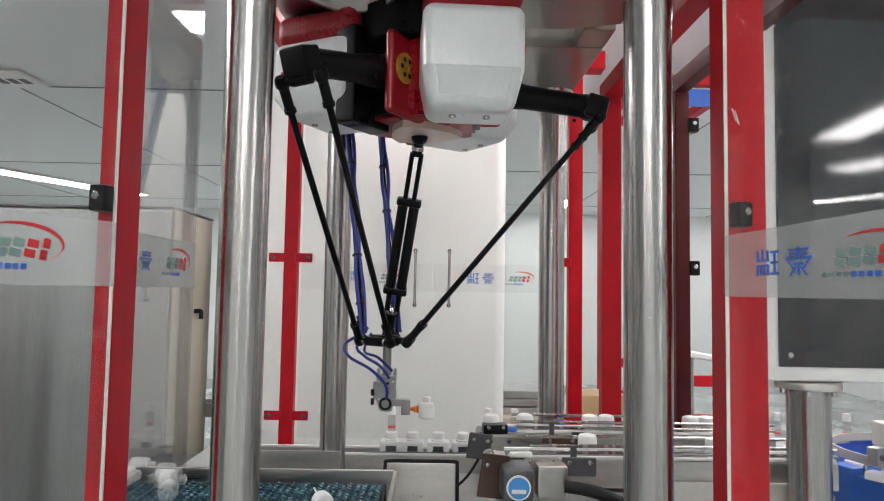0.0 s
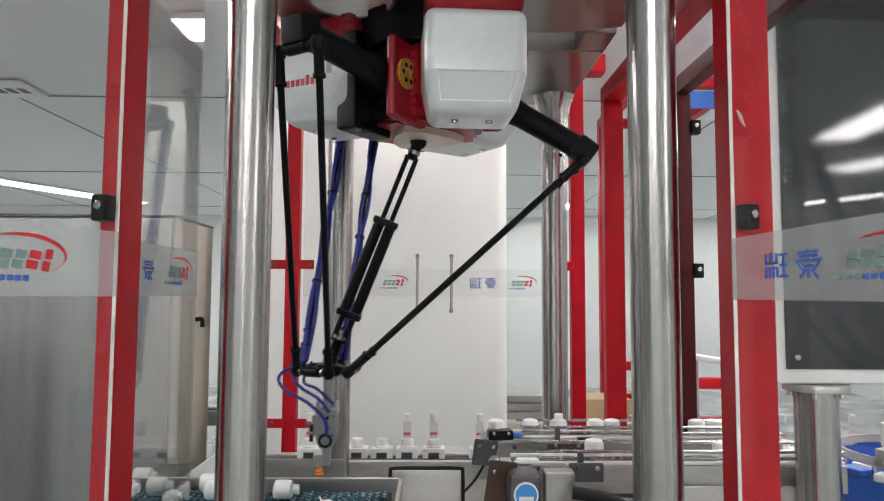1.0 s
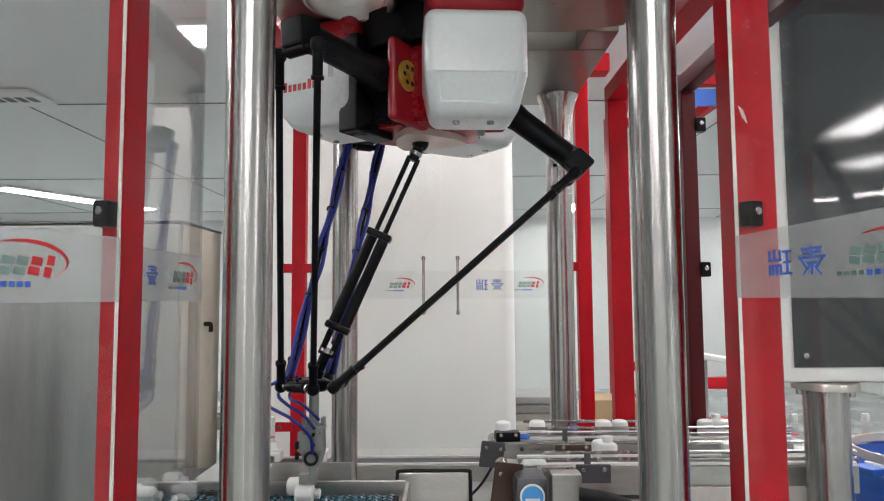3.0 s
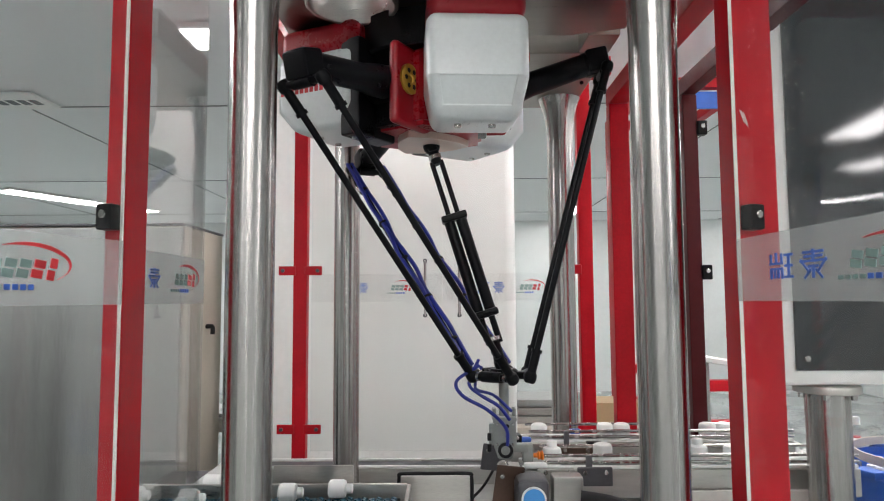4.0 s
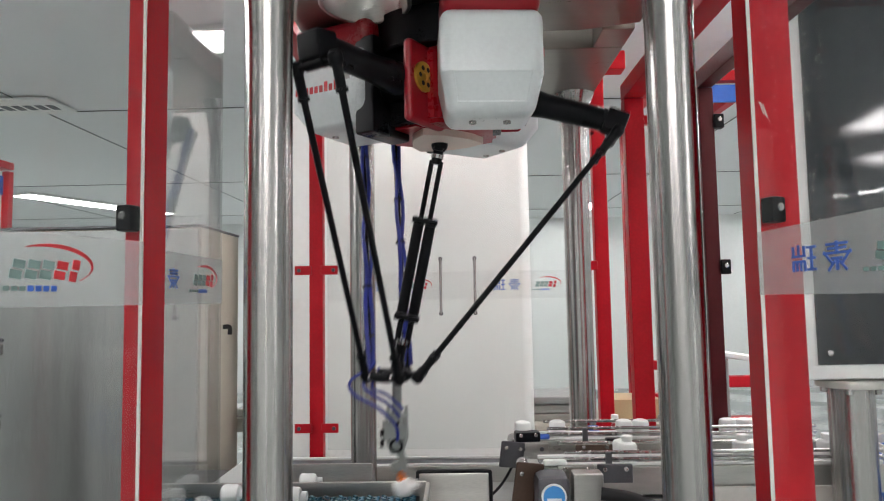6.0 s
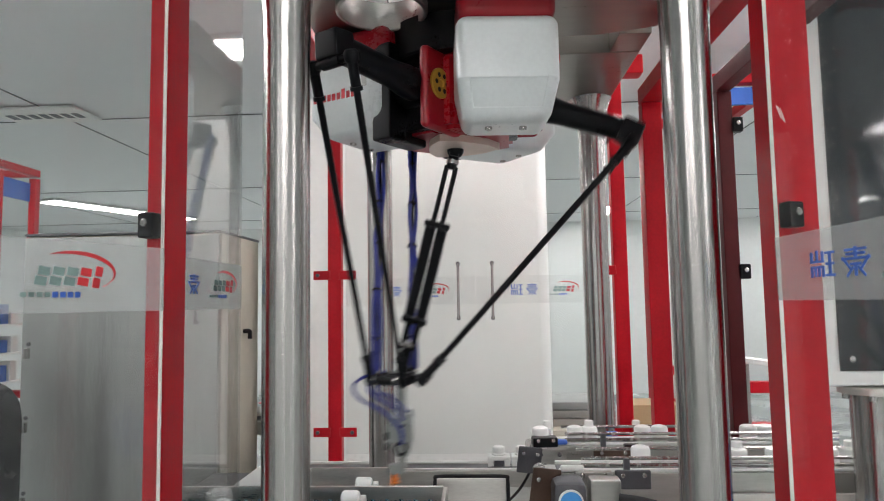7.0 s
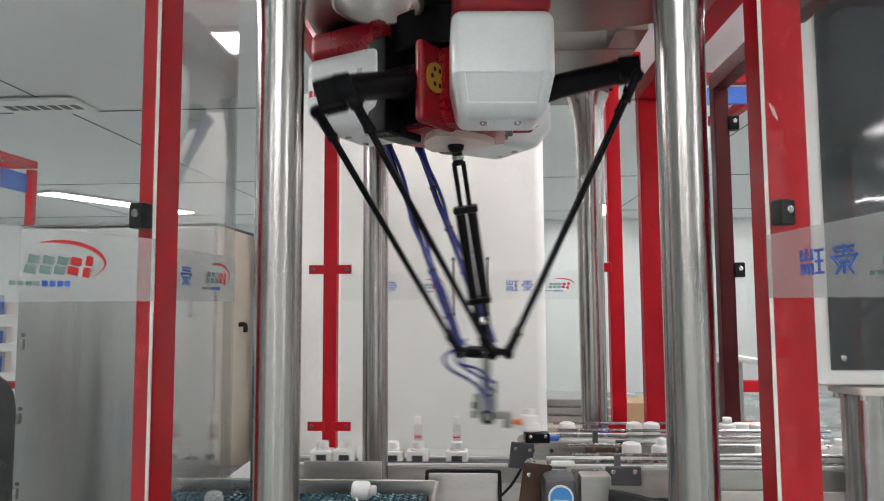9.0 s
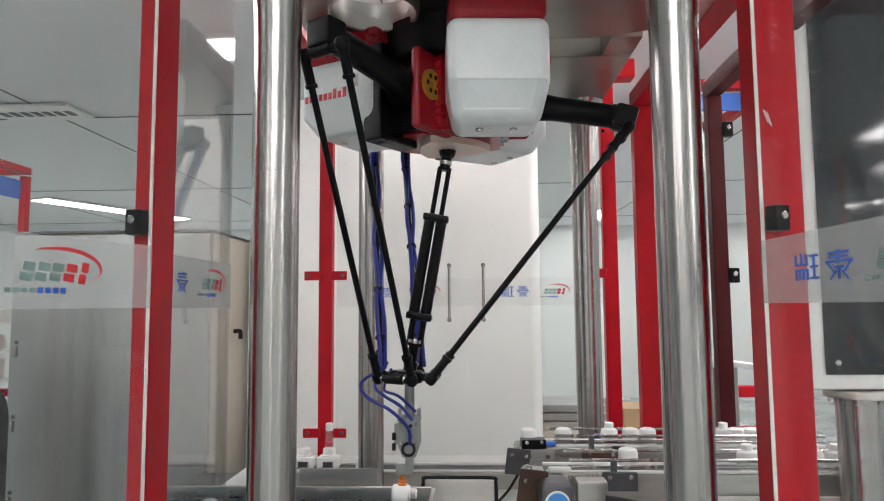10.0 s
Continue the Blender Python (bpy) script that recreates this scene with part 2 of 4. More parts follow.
room()
LONG = (0.30, 1.20)
# lamps seen directly or by reflection, plus fill panels added to raise the light
for x, y, size, turn in ((-4.95, 8.9, (0.3, 2.2), -25), (0.80, 3.3, (0.12, 1.0), 0), (-0.12, -0.8, (0.3, 1.2), 90), (-0.2, -2.6, (0.3, 1.2), 90), (-6.6, 5.0, LONG, 0), (3.6, 3.2, LONG, 0),
                         (3.36, -1.45, (0.34, 1.35), 5), (4.53, -2.92, (0.4, 1.2), -23.5), (-4.0, 1.2, LONG, 0), (0.2, 7.2, LONG, 0), (3.0, 5.2, LONG, 0), (-2.0, -2.6, LONG, 0), (-0.195, 3.33, (0.26, 0.3), 90),
                         # this row is added fill for the far wall, the enclosure and the cell
                         (1.9, 10.2, LONG, 0), (-1.6, 10.2, LONG, 0), (5.2, 10.0, LONG, 0), (-2.1, 2.0, LONG, 0), (1.6, 2.3, LONG, 0)):
    ceiling_lamp((x, y, ROOM[4] - 0.006, 0, 0, turn), size)

vent = thing("ceiling_vent", pose(-3.05, 4.4, ROOM[4] - 0.02), "white ceiling vent with small dark slots", "vent")
part("vent_frame", box((0.62, 0.34, 0.02), (0, 0, 0), 0.004), WHITE_PAINT, vent)
for k in range(7):
    part("slot", box((0.05, 0.10, 0.004), (-0.24 + k * 0.08, 0, -0.0115)), SEAM, vent, "dark slot")

# ---- the robot cell: poles, top frame, red posts, clear sheets ----
POLE_X, POLE_Y, POLE_R = (-0.402, 0.457), (1.385, 2.625), 0.0505
DECK = 0.86


def pole(x, y):
    h = 1.318 if y < 2 else 1.375
    ob = thing("frame_pole", pose(x, y, DECK), "round brushed stainless steel pole with a flared head", "pole", "poles of the robot stand")
    part("shaft", lathe([(POLE_R, 0.012), (POLE_R, h)], sides=40), STEEL, ob)
    part("flared_head", lathe([(POLE_R + r, h + (1.55 - h) * u) for r, u in ((0.0005, 0), (0.002, 0.25), (0.007, 0.5), (0.016, 0.75), (0.028, 0.93), (0.034, 1.0))], sides=40), STEEL, ob)
    part("foot_flange", lathe([(0.09, 0), (0.09, 0.01), (0.088, 0.012)]), STEEL_FLAT, ob)


for x in POLE_X:
    for y in POLE_Y:
        pole(x - (0.017 if y < 2 else 0.0), y)

TOP = DECK + 1.552


def plate_with_hole(xs, ys, centre, r, low, high):
    """A rectangular plate with a round hole cut through it."""
    bm, n = bmesh.new(), 48
    rings = []
    for z in (low, high):
        inner, outer = [], []
        for k in range(n):
            c, s_ = math.cos(2 * math.pi * k / n), math.sin(2 * math.pi * k / n)
            inner.append(bm.verts.new((centre[0] + r * c, centre[1] + r * s_, z)))
            reach = min(((xs[1] if c > 0 else xs[0]) - centre[0]) / c if abs(c) > 1e-6 else 1e9, ((ys[1] if s_ > 0 else ys[0]) - centre[1]) / s_ if abs(s_) > 1e-6 else 1e9)
            outer.append(bm.verts.new((centre[0] + reach * c, centre[1] + reach * s_, z)))
        rings.append((inner, outer))
    for k in range(n):
        j = (k + 1) % n
        for inner, outer in rings:
            bm.faces.new((inner[k], inner[j], outer[j], outer[k]))
        for side in (0, 1):
            bm.faces.new((rings[0][side][k], rings[0][side][j], rings[1][side][j], rings[1][side][k]))
    bmesh.ops.recalc_face_normals(bm, faces=bm.faces)
    return bm


def ring_collar(centre, r0, r1, low, high):
    """A short upright pipe with a wall between the radii r0 and r1."""
    bm, n = bmesh.new(), 48
    rings = []
    for r, z in ((r1, low + 0.003), (r1, high), (r0, high), (r0, low + 0.003), (r0 + 0.003, low), (r1 - 0.003, low)):
        rings.append([bm.verts.new((centre[0] + r * math.cos(2 * math.pi * k / n), centre[1] + r * math.sin(2 * math.pi * k / n), z)) for k in range(n)])
    for a, b in zip(rings, rings[1:] + rings[:1]):
        for k in range(n):
            bm.faces.new((a[k], a[(k + 1) % n], b[(k + 1) % n], b[k]))
    bmesh.ops.recalc_face_normals(bm, faces=bm.faces)
    return bm


def top_frame():
    ob = thing("top_frame", pose(0, 0, TOP), "welded satin stainless steel frame on four poles", "frame")
    x0, x1 = POLE_X
    mid, wide = (x0 + x1) / 2, x1 - x0 + 0.16
    for x in (x0, x1):
        part("side_beam", box((0.10, 0.146, 0.10), (x + (0.03 if x > 0 else -0.03), 2.05, 0.051), 0.004), TOP_STEEL, ob)
    part("rear_plate", box((wide, 0.62, 0.10), (mid, 2.435, 0.05), 0.006), TOP_STEEL, ob)
    part("front_plate", plate_with_hole((mid - wide / 2, mid + wide / 2), (1.315, 1.975), (-0.255, 1.715), 0.115, 0.0, 0.06), TOP_STEEL, ob, "steel plate with a large round hole")
    part("hole_collar", ring_collar((-0.255, 1.715), 0.113, 0.125, -0.024, 0.058), STEEL_FLAT, ob, "turned steel collar in the hole")
    part("tie_beam", box((wide + 0.3, 0.08, 0.08), (mid, 2.71, 0.16), 0.006), RED, ob, "red cross beam above the frame")


top_frame()


def red_post(x, y, sx, sy, z0=0.0, z1=2.62, label="red painted square steel post of the guard frame", paint=None):
    return tagged(part("guard_post", box((sx, sy, z1 - z0), (0, 0, (z1 - z0) / 2), 0.004), paint or RED, None, "", pose(x, y, z0)), label, "post", "red guard posts")


CELL_L, CELL_R, CELL_B = -0.665, 0.605, 2.90
red_post(-0.6465, 1.3125, 0.039, 0.095)
red_post(0.6185, 1.354, 0.085, 0.073)
red_post(-0.645, 2.90, 0.06, 0.05)
red_post(0.60, 2.86, 0.06, 0.05)
red_post(0.625, 2.37, 0.07, 0.05, 0, 2.31)
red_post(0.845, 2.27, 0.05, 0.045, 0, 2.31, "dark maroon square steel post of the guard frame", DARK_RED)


def red_beam(size, at, label="red painted steel beam of the guard frame", paint=None):
    tagged(part("guard_beam", box(size, (0, 0, 0), 0.004), paint or RED, None, "", pose(*at)), label, "beam", "red guard beams")


red_beam((0.07, 1.10, 0.06), (0.625, 1.845, 2.342))
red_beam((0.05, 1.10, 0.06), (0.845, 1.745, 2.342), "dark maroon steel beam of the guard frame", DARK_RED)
red_beam((0.07, 1.50, 0.07), (-0.66, 2.12, 2.655))
red_beam((1.16, 0.06, 0.07), (-0.02, 2.90, 2.655))


def glyph(x, z, s, w, split):
    """The strokes of one printed block, w times as wide as high: boxes, each a mesh of its own."""
    strokes = []
    if split:
        flat = ((0.30, -0.42, 0.36), (0.30, 0.0, 0.32), (0.30, 0.40, 0.36), (-0.20, 0.10, 0.56), (-0.20, -0.10, 0.50))
        tall = ((0.30, 0.0, 0.86), (-0.42, 0.30, 0.34), (-0.20, 0.32, 0.40), (0.02, 0.30, 0.34), (-0.42, -0.28, 0.40), (-0.27, -0.28, 0.36), (-0.12, -0.28, 0.36), (0.04, -0.28, 0.40))
        lean = ()
    else:
        flat = ((0.0, 0.40, 0.74), (0.0, 0.25, 0.64), (0.0, 0.09, 0.96), (0.0, -0.10, 0.36))
        tall = ((0.0, 0.28, 0.44), (0.0, -0.30, 0.42))
        lean = ((-0.30, -0.08, 0.42, -42), (0.30, -0.08, 0.42, 42), (-0.20, -0.36, 0.30, 40), (0.20, -0.36, 0.30, -40))
    for dx, dz, n in flat:
        strokes.append(box((s * w * n, 0.001, s * 0.085), (x + dx * s * w, 0, z + dz * s)))
    for dx, dz, n in tall:
        strokes.append(box((s * w * 0.085, 0.0012, s * n), (x + dx * s * w, 0, z + dz * s)))
    for dx, dz, n, a in lean:
        strokes.append(box((s * w * n, 0.0011, s * 0.085), (x + dx * s * w, 0, z + dz * s), 0, Matrix.Rotation(radians(-a if w > 0 else a), 4, "Y")))
    return strokes


def film_strip(parent, length, z, h, marks, side, film):
    """A frosted film along a sheet, with printed marks; side: +1 or -1, the sheet's face that carries it; a mark of negative width runs the other way."""
    y = side * 0.0042
    part("film_strip", box((length, 0.0012, h), (length / 2, y, z + h / 2)), film, parent, "frosted film strip with printed marks")

    def ink(name, bm, mat):
        bmesh.ops.translate(bm, verts=bm.verts, vec=(0, side * 0.0054, 0))
        part(name, bm, mat, parent)

    zc = z + h * 0.5
    for kind, x, s, w in marks:
        v, d = abs(w), (1 if w > 0 else -1)
        if kind == "blocks":
            for e in (-1, 1):
                for bm in glyph(x + e * d * s * 0.56 * v, zc, s * 0.92, v, e < 0):
                    ink("stroke_mark", bm, BLUE_INK)
            continue
        # a swoosh that thins out to one end
        bm = bmesh.new()
        rims = []
        for k in range(19):
            a, thick = radians(-42 + k * 8.6), s * (0.012 + 0.12 * math.sin(math.pi * min(1, (18 - k) / 16) ** 0.8) ** 1.2)
            c, e = math.cos(a), math.sin(a)
            rims.append([bm.verts.new((x + w * s * (-0.12 + 1.55 * c) + d * q * c, p, zc + s * (0.10 + 0.60 * e) + q * e)) for p in (-0.0005, 0.0005) for q in (0, thick)])
        for a, b in zip(rims, rims[1:]):
            for m, n in ((0, 1), (1, 3), (3, 2), (2, 0)):
                bm.faces.new((a[m], a[n], b[n], b[m]))
        bmesh.ops.recalc_face_normals(bm, faces=bm.faces)
        ink("swoosh_mark", bm, RED_INK)
        # five slanted pairs of bars and a line of small print
        for k in range(5):
            c, tall = x + w * s * (-0.95 + k * 0.45), s * (0.60 if k < 4 else 0.74)
            mat = RED_INK if k > 2 else GREY_INK
            lean = Matrix.Rotation(radians(9 * d), 4, "Y")
            for dz, n in ((0.20, 0.42), (-0.20, 0.42)):
                ink("bar_mark", box((s * v * (0.35 if k < 4 else 0.24), 0.001, tall * n), (c + d * s * 0.05 * (1 if dz > 0 else -1), 0, zc + tall * dz * 1.25), 0, lean), mat)
        for k in range(8):
            ink("print_mark", box((s * v * 0.17, 0.001, s * (0.17 if k > 3 else 0.13)), (x + w * s * (-1.5 + k * 0.24), 0, zc - s * 0.56)), BLUE_INK if k > 3 else GREY_INK)


STRIP_Z, STRIP_H = 1.595, 0.122


def clear_panel(at, length, z0, z1, label, marks=(), side=-1, film=FROSTED, sheet=ACRYLIC):
    """A clear sheet that runs along its own x from its base point."""
    ob = thing("safety_screen", at, label, "screen", "clear safety screens")
    part("sheet", box((length, 0.006, z1 - z0), (length / 2, 0, (z0 + z1) / 2)), sheet, ob)
    for x in (0.0015,) if length > 0.6 else ():
        part("sheet_edge", box((0.003, 0.0068, z1 - z0 - 0.002), (x, 0, (z0 + z1) / 2)), WHITE_EDGE, ob, "polished pale edge of the sheet")
    film_strip(ob, length, STRIP_Z, STRIP_H, marks, side, film)
    return ob


# front flank sheets, side sheets and the rear doors
clear_panel(pose(-0.628, 1.258, 0, 0, 0, 247), 0.62, 0.3, 2.6, "clear acrylic guard sheet with a frosted printed strip", (("mark", 0.19, 0.055, -1), ("blocks", 0.42, 0.05, -1)), 1)
flank = clear_panel(pose(0.575, 1.312, 0, 0, 0, 272.5), 0.7, 0.3, 2.6, "clear acrylic guard sheet with a frosted printed strip", (("blocks", 0.205, 0.05, 1.65), ("mark", 0.42, 0.045, 1.5)), -1, FROSTED, FLANK_ACRYLIC)
clear_panel(pose(-0.69, 1.37, 0, 0, 0, 90), 0.475, 0.95, 2.6, "clear acrylic side sheet with a frosted printed strip", (("blocks", 0.12, 0.05, 1.4), ("mark", 0.345, 0.05, 1.2)), -1, FROSTED, SIDE_ACRYLIC)
clear_panel(pose(-0.60, 2.91, 0, 0, 0, 0), 0.578, 0.95, 2.5, "clear acrylic rear door with a long handle", (("mark", 0.40, 0.042, 1), ("blocks", 0.20, 0.05, 1)), -1, CLEAR_FILM)
clear_panel(pose(-0.02, 2.91, 0, 0, 0, 0), 0.59, 0.95, 2.5, "clear acrylic rear door with a long handle", (("blocks", 0.213, 0.054, 1.1), ("mark", 0.388, 0.042, 1)), -1, CLEAR_FILM)

for x, z, s, a in ((0.05, 1.135, 0.10, 84), (0.075, 1.11, 0.09, 80), (0.10, 1.06, 0.06, 88), (0.042, 1.955, 0.034, -28), (0.049, 1.95, 0.040, -30), (0.056, 1.945, 0.036, -26)):
    part("scratch", box((0.0014, 0.0008, s), (x, -0.0036, z), 0, Matrix.Rotation(radians(a), 4, "Y")), WHITE_EDGE, flank, "fine pale scratch")


def door_handle(x):
    ob = thing("door_handle", pose(x, 2.885, 1.53), "slim brushed steel bar handle on an acrylic door", "handle", "door handles")
    part("bar", tube((0, 0, 0), (0, 0, 0.247), 0.0055), STEEL, ob)
    for z in (0.004, 0.243):
        part("standoff", tube((0, 0.022, z), (0, -0.004, z), 0.009), DARK_PLATE, ob)


door_handle(-0.098), door_handle(0.052)


def sheet_clip(at, mat=BLACK):
    ob = thing("sheet_clip", at, "small dark clamp that holds an acrylic sheet to a post", "clamp", "sheet clamps")
    part("clamp_body", box((0.034, 0.03, 0.05), (0, 0, 0), 0.004), mat, ob)
    part("bolt_head", lathe([(0.008, 0), (0.008, 0.005), (0.006, 0.007)], (0, -0.014, 0.004), Euler((radians(90), 0, 0)).to_matrix().to_4x4()), STEEL, ob, "bright bolt head")


def red_clip(x, y, z, d):
    ob = thing("hinge_bracket", pose(x, y, z), "small red bolted bracket on a red post", "bracket", "red brackets")
    part("plate", box((0.075, 0.008, 0.04), (d * 0.03, 0, 0), 0.003), RED, ob)
    part("bolt", lathe([(0.008, 0), (0.008, 0.006), (0.005, 0.008)], (d * 0.048, -0.004, 0), Euler((radians(90), 0, 0)).to_matrix().to_4x4()), DARK_PLATE, ob)


sheet_clip(pose(-0.652, 1.25, 1.762, 0, 0, -10)), sheet_clip(pose(0.60, 1.30, 1.76, 0, 0, 20))
for z in (1.732, 1.05):
    red_clip(-0.615, 2.87, z, 1), red_clip(-0.67, 2.87, z, -1)
red_clip(0.57, 2.83, 1.73, -1), red_clip(0.57, 2.83, 1.05, -1)

sheet_clip(pose(0.882, 2.25, 1.69)), sheet_clip(pose(0.882, 2.25, 2.19))

# ---- machine bed, conveyors and trays ----
tagged(part("machine_bed", box((1.20, 1.75, DECK), (-0.03, 2.06, DECK / 2 - 0.003), 0.01), STEEL_DULL), "welded steel machine bed under the robot stand", "machine base")


# ---- the delta robot ----
AX, AY, ZS, TURN0 = -0.060, 1.967, 2.208, -2.3
BASE_R, ARM, ROD, PLAT_R, BAR = 0.1855, 0.353, 0.9265, 0.071, 0.126
COVER_Z = -0.0175
ANGLES = [radians(TURN0 + k * 120) for k in range(3)]


def elbow_of(p, a):
    """The arm's lift and the elbow's place for a platform centre p, in the robot's space."""
    c, n = Vector((math.cos(a), math.sin(a), 0)), Vector((-math.sin(a), math.cos(a), 0))
    q = p + (PLAT_R - BASE_R) * c
    r, s, z = q.dot(c), q.dot(n), q.z
    k = (r * r + s * s + z * z + ARM * ARM - ROD * ROD) / (2 * ARM)
    d = math.acos(max(-1, min(1, k / math.hypot(r, z))))
    lift = max((math.atan2(z, r) + d, math.atan2(z, r) - d), key=math.cos)
    return lift, BASE_R * c + ARM * (math.cos(lift) * c + Vector((0, 0, math.sin(lift))))


def robot():
    ob = thing("delta_robot", pose(AX, AY, ZS), "three-arm delta robot with white motor covers, red body and black arms", "robot")
    # central body: a red hexagonal casting with a cream base plate
    hexa = [(0.19 * math.cos(radians(TURN0 + 30 + k * 60)), 0.19 * math.sin(radians(TURN0 + 30 + k * 60))) for k in range(6)]
    part("body", add_prism(bmesh.new(), hexa, -0.122, 0.095, bevel=0.012), RED_GLOSS, ob, "glossy red cast body")
    part("mount", lathe([(0.21, 0.095), (0.215, 0.10), (0.215, 0.20), (0.20, 0.204)], sides=36), BLACK, ob, "black round mount under the frame")
    plate = [(r * math.cos(radians(TURN0 + k * 30 + 8)), r * math.sin(radians(TURN0 + k * 30 + 8))) for k, r in enumerate((0.125, 0.10, 0.09, 0.10) * 3)]
    part("base_plate", add_prism(bmesh.new(), plate, -0.142, -0.122), CREAM, ob, "cream round base plate")
    for k in range(3):
        a = TURN0 + k * 120
        # motor cover between two arms
        turn = pose(0, 0, 0, 0, 0, a - 60) @ pose(0.297, -0.008, 0, 0, 0, -24) @ pose(-0.305, 0, 0)
        bm = bmesh.new()
        deep, low = (0.215, 1.0) if k == 0 else (0.28, 0.68)
        add_box(bm, (deep, 0.262, 0.265), (0.4125 - deep / 2, 0, COVER_Z), 0.03, None, 5)
        bmesh.ops.bisect_plane(bm, geom=bm.verts[:] + bm.edges[:] + bm.faces[:], plane_co=(0, 0, COVER_Z - 0.032), plane_no=(0, 0, 1))
        for v in bm.verts:
            if v.co.z < COVER_Z - 0.033:
                f = (COVER_Z - 0.032 - v.co.z) / 0.10
                v.co.x -= 0.055 * f * (1 if v.co.x > 0.30 else 0)
                v.co.y *= 1 - 0.15 * f
        for v in bm.verts:
            if v.co.z < COVER_Z - 0.033:
                v.co.z = COVER_Z - 0.032 + (v.co.z - COVER_Z + 0.032) * low
        bm.normal_update()
        facet = max((f for f in bm.faces if f.normal.x > 0.5 and f.calc_center_median().z < COVER_Z - 0.05), key=lambda f: f.calc_area())
        bmesh.ops.inset_region(bm, faces=[facet], thickness=0.003, depth=0.0)
        bmesh.ops.inset_region(bm, faces=[facet], thickness=0.004, depth=-0.0015)
        cover = part("motor_cover", bm, WHITE, ob, "white moulded motor cover", turn, 24)
        part("cover_cap", box((deep - 0.008, 0.254, 0.092), (0.409 - deep / 2, 0, 0.152), 0.03, None, 4), RED_GLOSS, cover, "red cap on the motor cover")
        for s in (-0.045, 0.045):
            part("cover_screw", lathe([(0.010, 0), (0.010, 0.008), (0.007, 0.010)], (0.31, s, COVER_Z - 0.032 - 0.1075 * low), None, 12), STEEL, cover)
        for i in range(9):
            part("print_bar", box((0.012, 0.001, 0.020 + 0.009 * (i in (1, 6, 8))), (0.385 - i * 0.0175, 0.1314, 0.004 + 0.0045 * (i in (1, 6, 8))), 0), RED_INK, cover, "red printed bar")
        part("data_plate", box((0.018, 0.001, 0.034), (0.205, 0.1314, 0.035)), ALU, cover, "small printed data plate")
        # arm bracket beside the body
        side, low = pose(0, 0, 0, 0, 0, a), 0.03 if k == 2 else 0.0
        part("arm_bracket", box((0.17, 0.07, 0.25 + low), (BASE_R - 0.02, -0.095, 0.01 - low / 2), 0.008), BLACK, ob, "black bolted arm bracket", side)
        part("hub_housing", box((0.086, 0.094, 0.25), (0.136, -0.014, 0.01), 0.006), BLACK, ob, "black hub housing of the arm", side)
        part("body_flank", box((0.205, 0.03, 0.20 + low), (BASE_R - 0.045, 0.048, -low / 2), 0.014, None, 3), RED_GLOSS, ob, "glossy red flank of the body", side)
        gear = part("gear_disc", lathe([(0.042, 0), (0.042, 0.008), (0.036, 0.010), (0.012, 0.010), (0.01, 0.006)], (BASE_R, 0.062, 0), Euler((radians(-90), 0, 0)).to_matrix().to_4x4(), 28), BRASS, ob, "yellow drilled disc", side)
        for i in range(6):
            part("disc_hole", lathe([(0.007, 0.0102), (0.007, 0.0108)], (BASE_R + 0.024 * math.cos(i * 1.047), 0.062, 0.024 * math.sin(i * 1.047)), Euler((radians(-90), 0, 0)).to_matrix().to_4x4(), 10), RUBBER, gear, "dark drilled hole")
    return ob


ROBOT = robot()


def arm_mesh():
    bm = lathe([(0.046, -0.030), (0.05, -0.026), (0.05, 0.055), (0.046, 0.059)], (0, 0, 0), Euler((radians(90), 0, 0)).to_matrix().to_4x4(), 28)
    m = Matrix.Rotation(radians(83), 4, "Y")
    add_lathe(bm, [(0.046, 0.03), (0.044, 0.08), (0.037, 0.13), (0.035, ARM - 0.05), (0.037, ARM - 0.048), (0.037, ARM - 0.02)], (0, 0, 0), m, 24)
    add_box(bm, (0.066, 0.076, 0.07), (ARM - 0.012, 0, 0.04), 0.009)
    add_box(bm, (0.024, 0.03, 0.04), (ARM, 0, 0.008), 0.004)
    for x, z in ((0.075, 0.028), (0.075, -0.010), (0.105, 0.024), (0.105, -0.012), (ARM - 0.06, 0.03), (ARM - 0.06, -0.002)):
        add_lathe(bm, [(0.006, 0), (0.006, 0.004), (0.004, 0.006)], (x, 0.033, z), Euler((radians(-90), 0, 0)).to_matrix().to_4x4(), 8)
    for k in range(5):
        a = k * 72
        add_lathe(bm, [(0.006, 0), (0.006, 0.004)], (0.03 * math.cos(radians(a)), -0.058, 0.03 * math.sin(radians(a))), Euler((radians(90), 0, 0)).to_matrix().to_4x4(), 8)
    return bm


def bar_mesh():
    bm = tube((0, -BAR / 2, 0), (0, BAR / 2, 0), 0.0105, None, 14)
    add_tube(bm, (0, -0.03, 0), (0, 0.03, 0), 0.0155, None, 14)
    for s in (-1, 1):
        add_sphere(bm, 0.0165, (0, s * BAR / 2, 0), 14, 8)
    return bm


def rod_mesh():
    bm = tube((0, 0, 0.03), (0, 0, ROD - 0.03), 0.0088, None, 14)
    for z, d in ((0.0, 1), (ROD, -1)):
        add_lathe(bm, [(0.012, z - 0.016), (0.017, z - 0.010), (0.018, z), (0.017, z + 0.010), (0.012, z + 0.016)], (0, 0, 0), None, 16)
        add_tube(bm, (0, 0, z + d * 0.012), (0, 0, z + d * 0.075), 0.0125, None, 14)
        add_lathe(bm, [(0.0155, z + d * 0.075 - 0.005), (0.0155, z + d * 0.075 + 0.005)], (0, 0, 0), None, 14)
    return bm


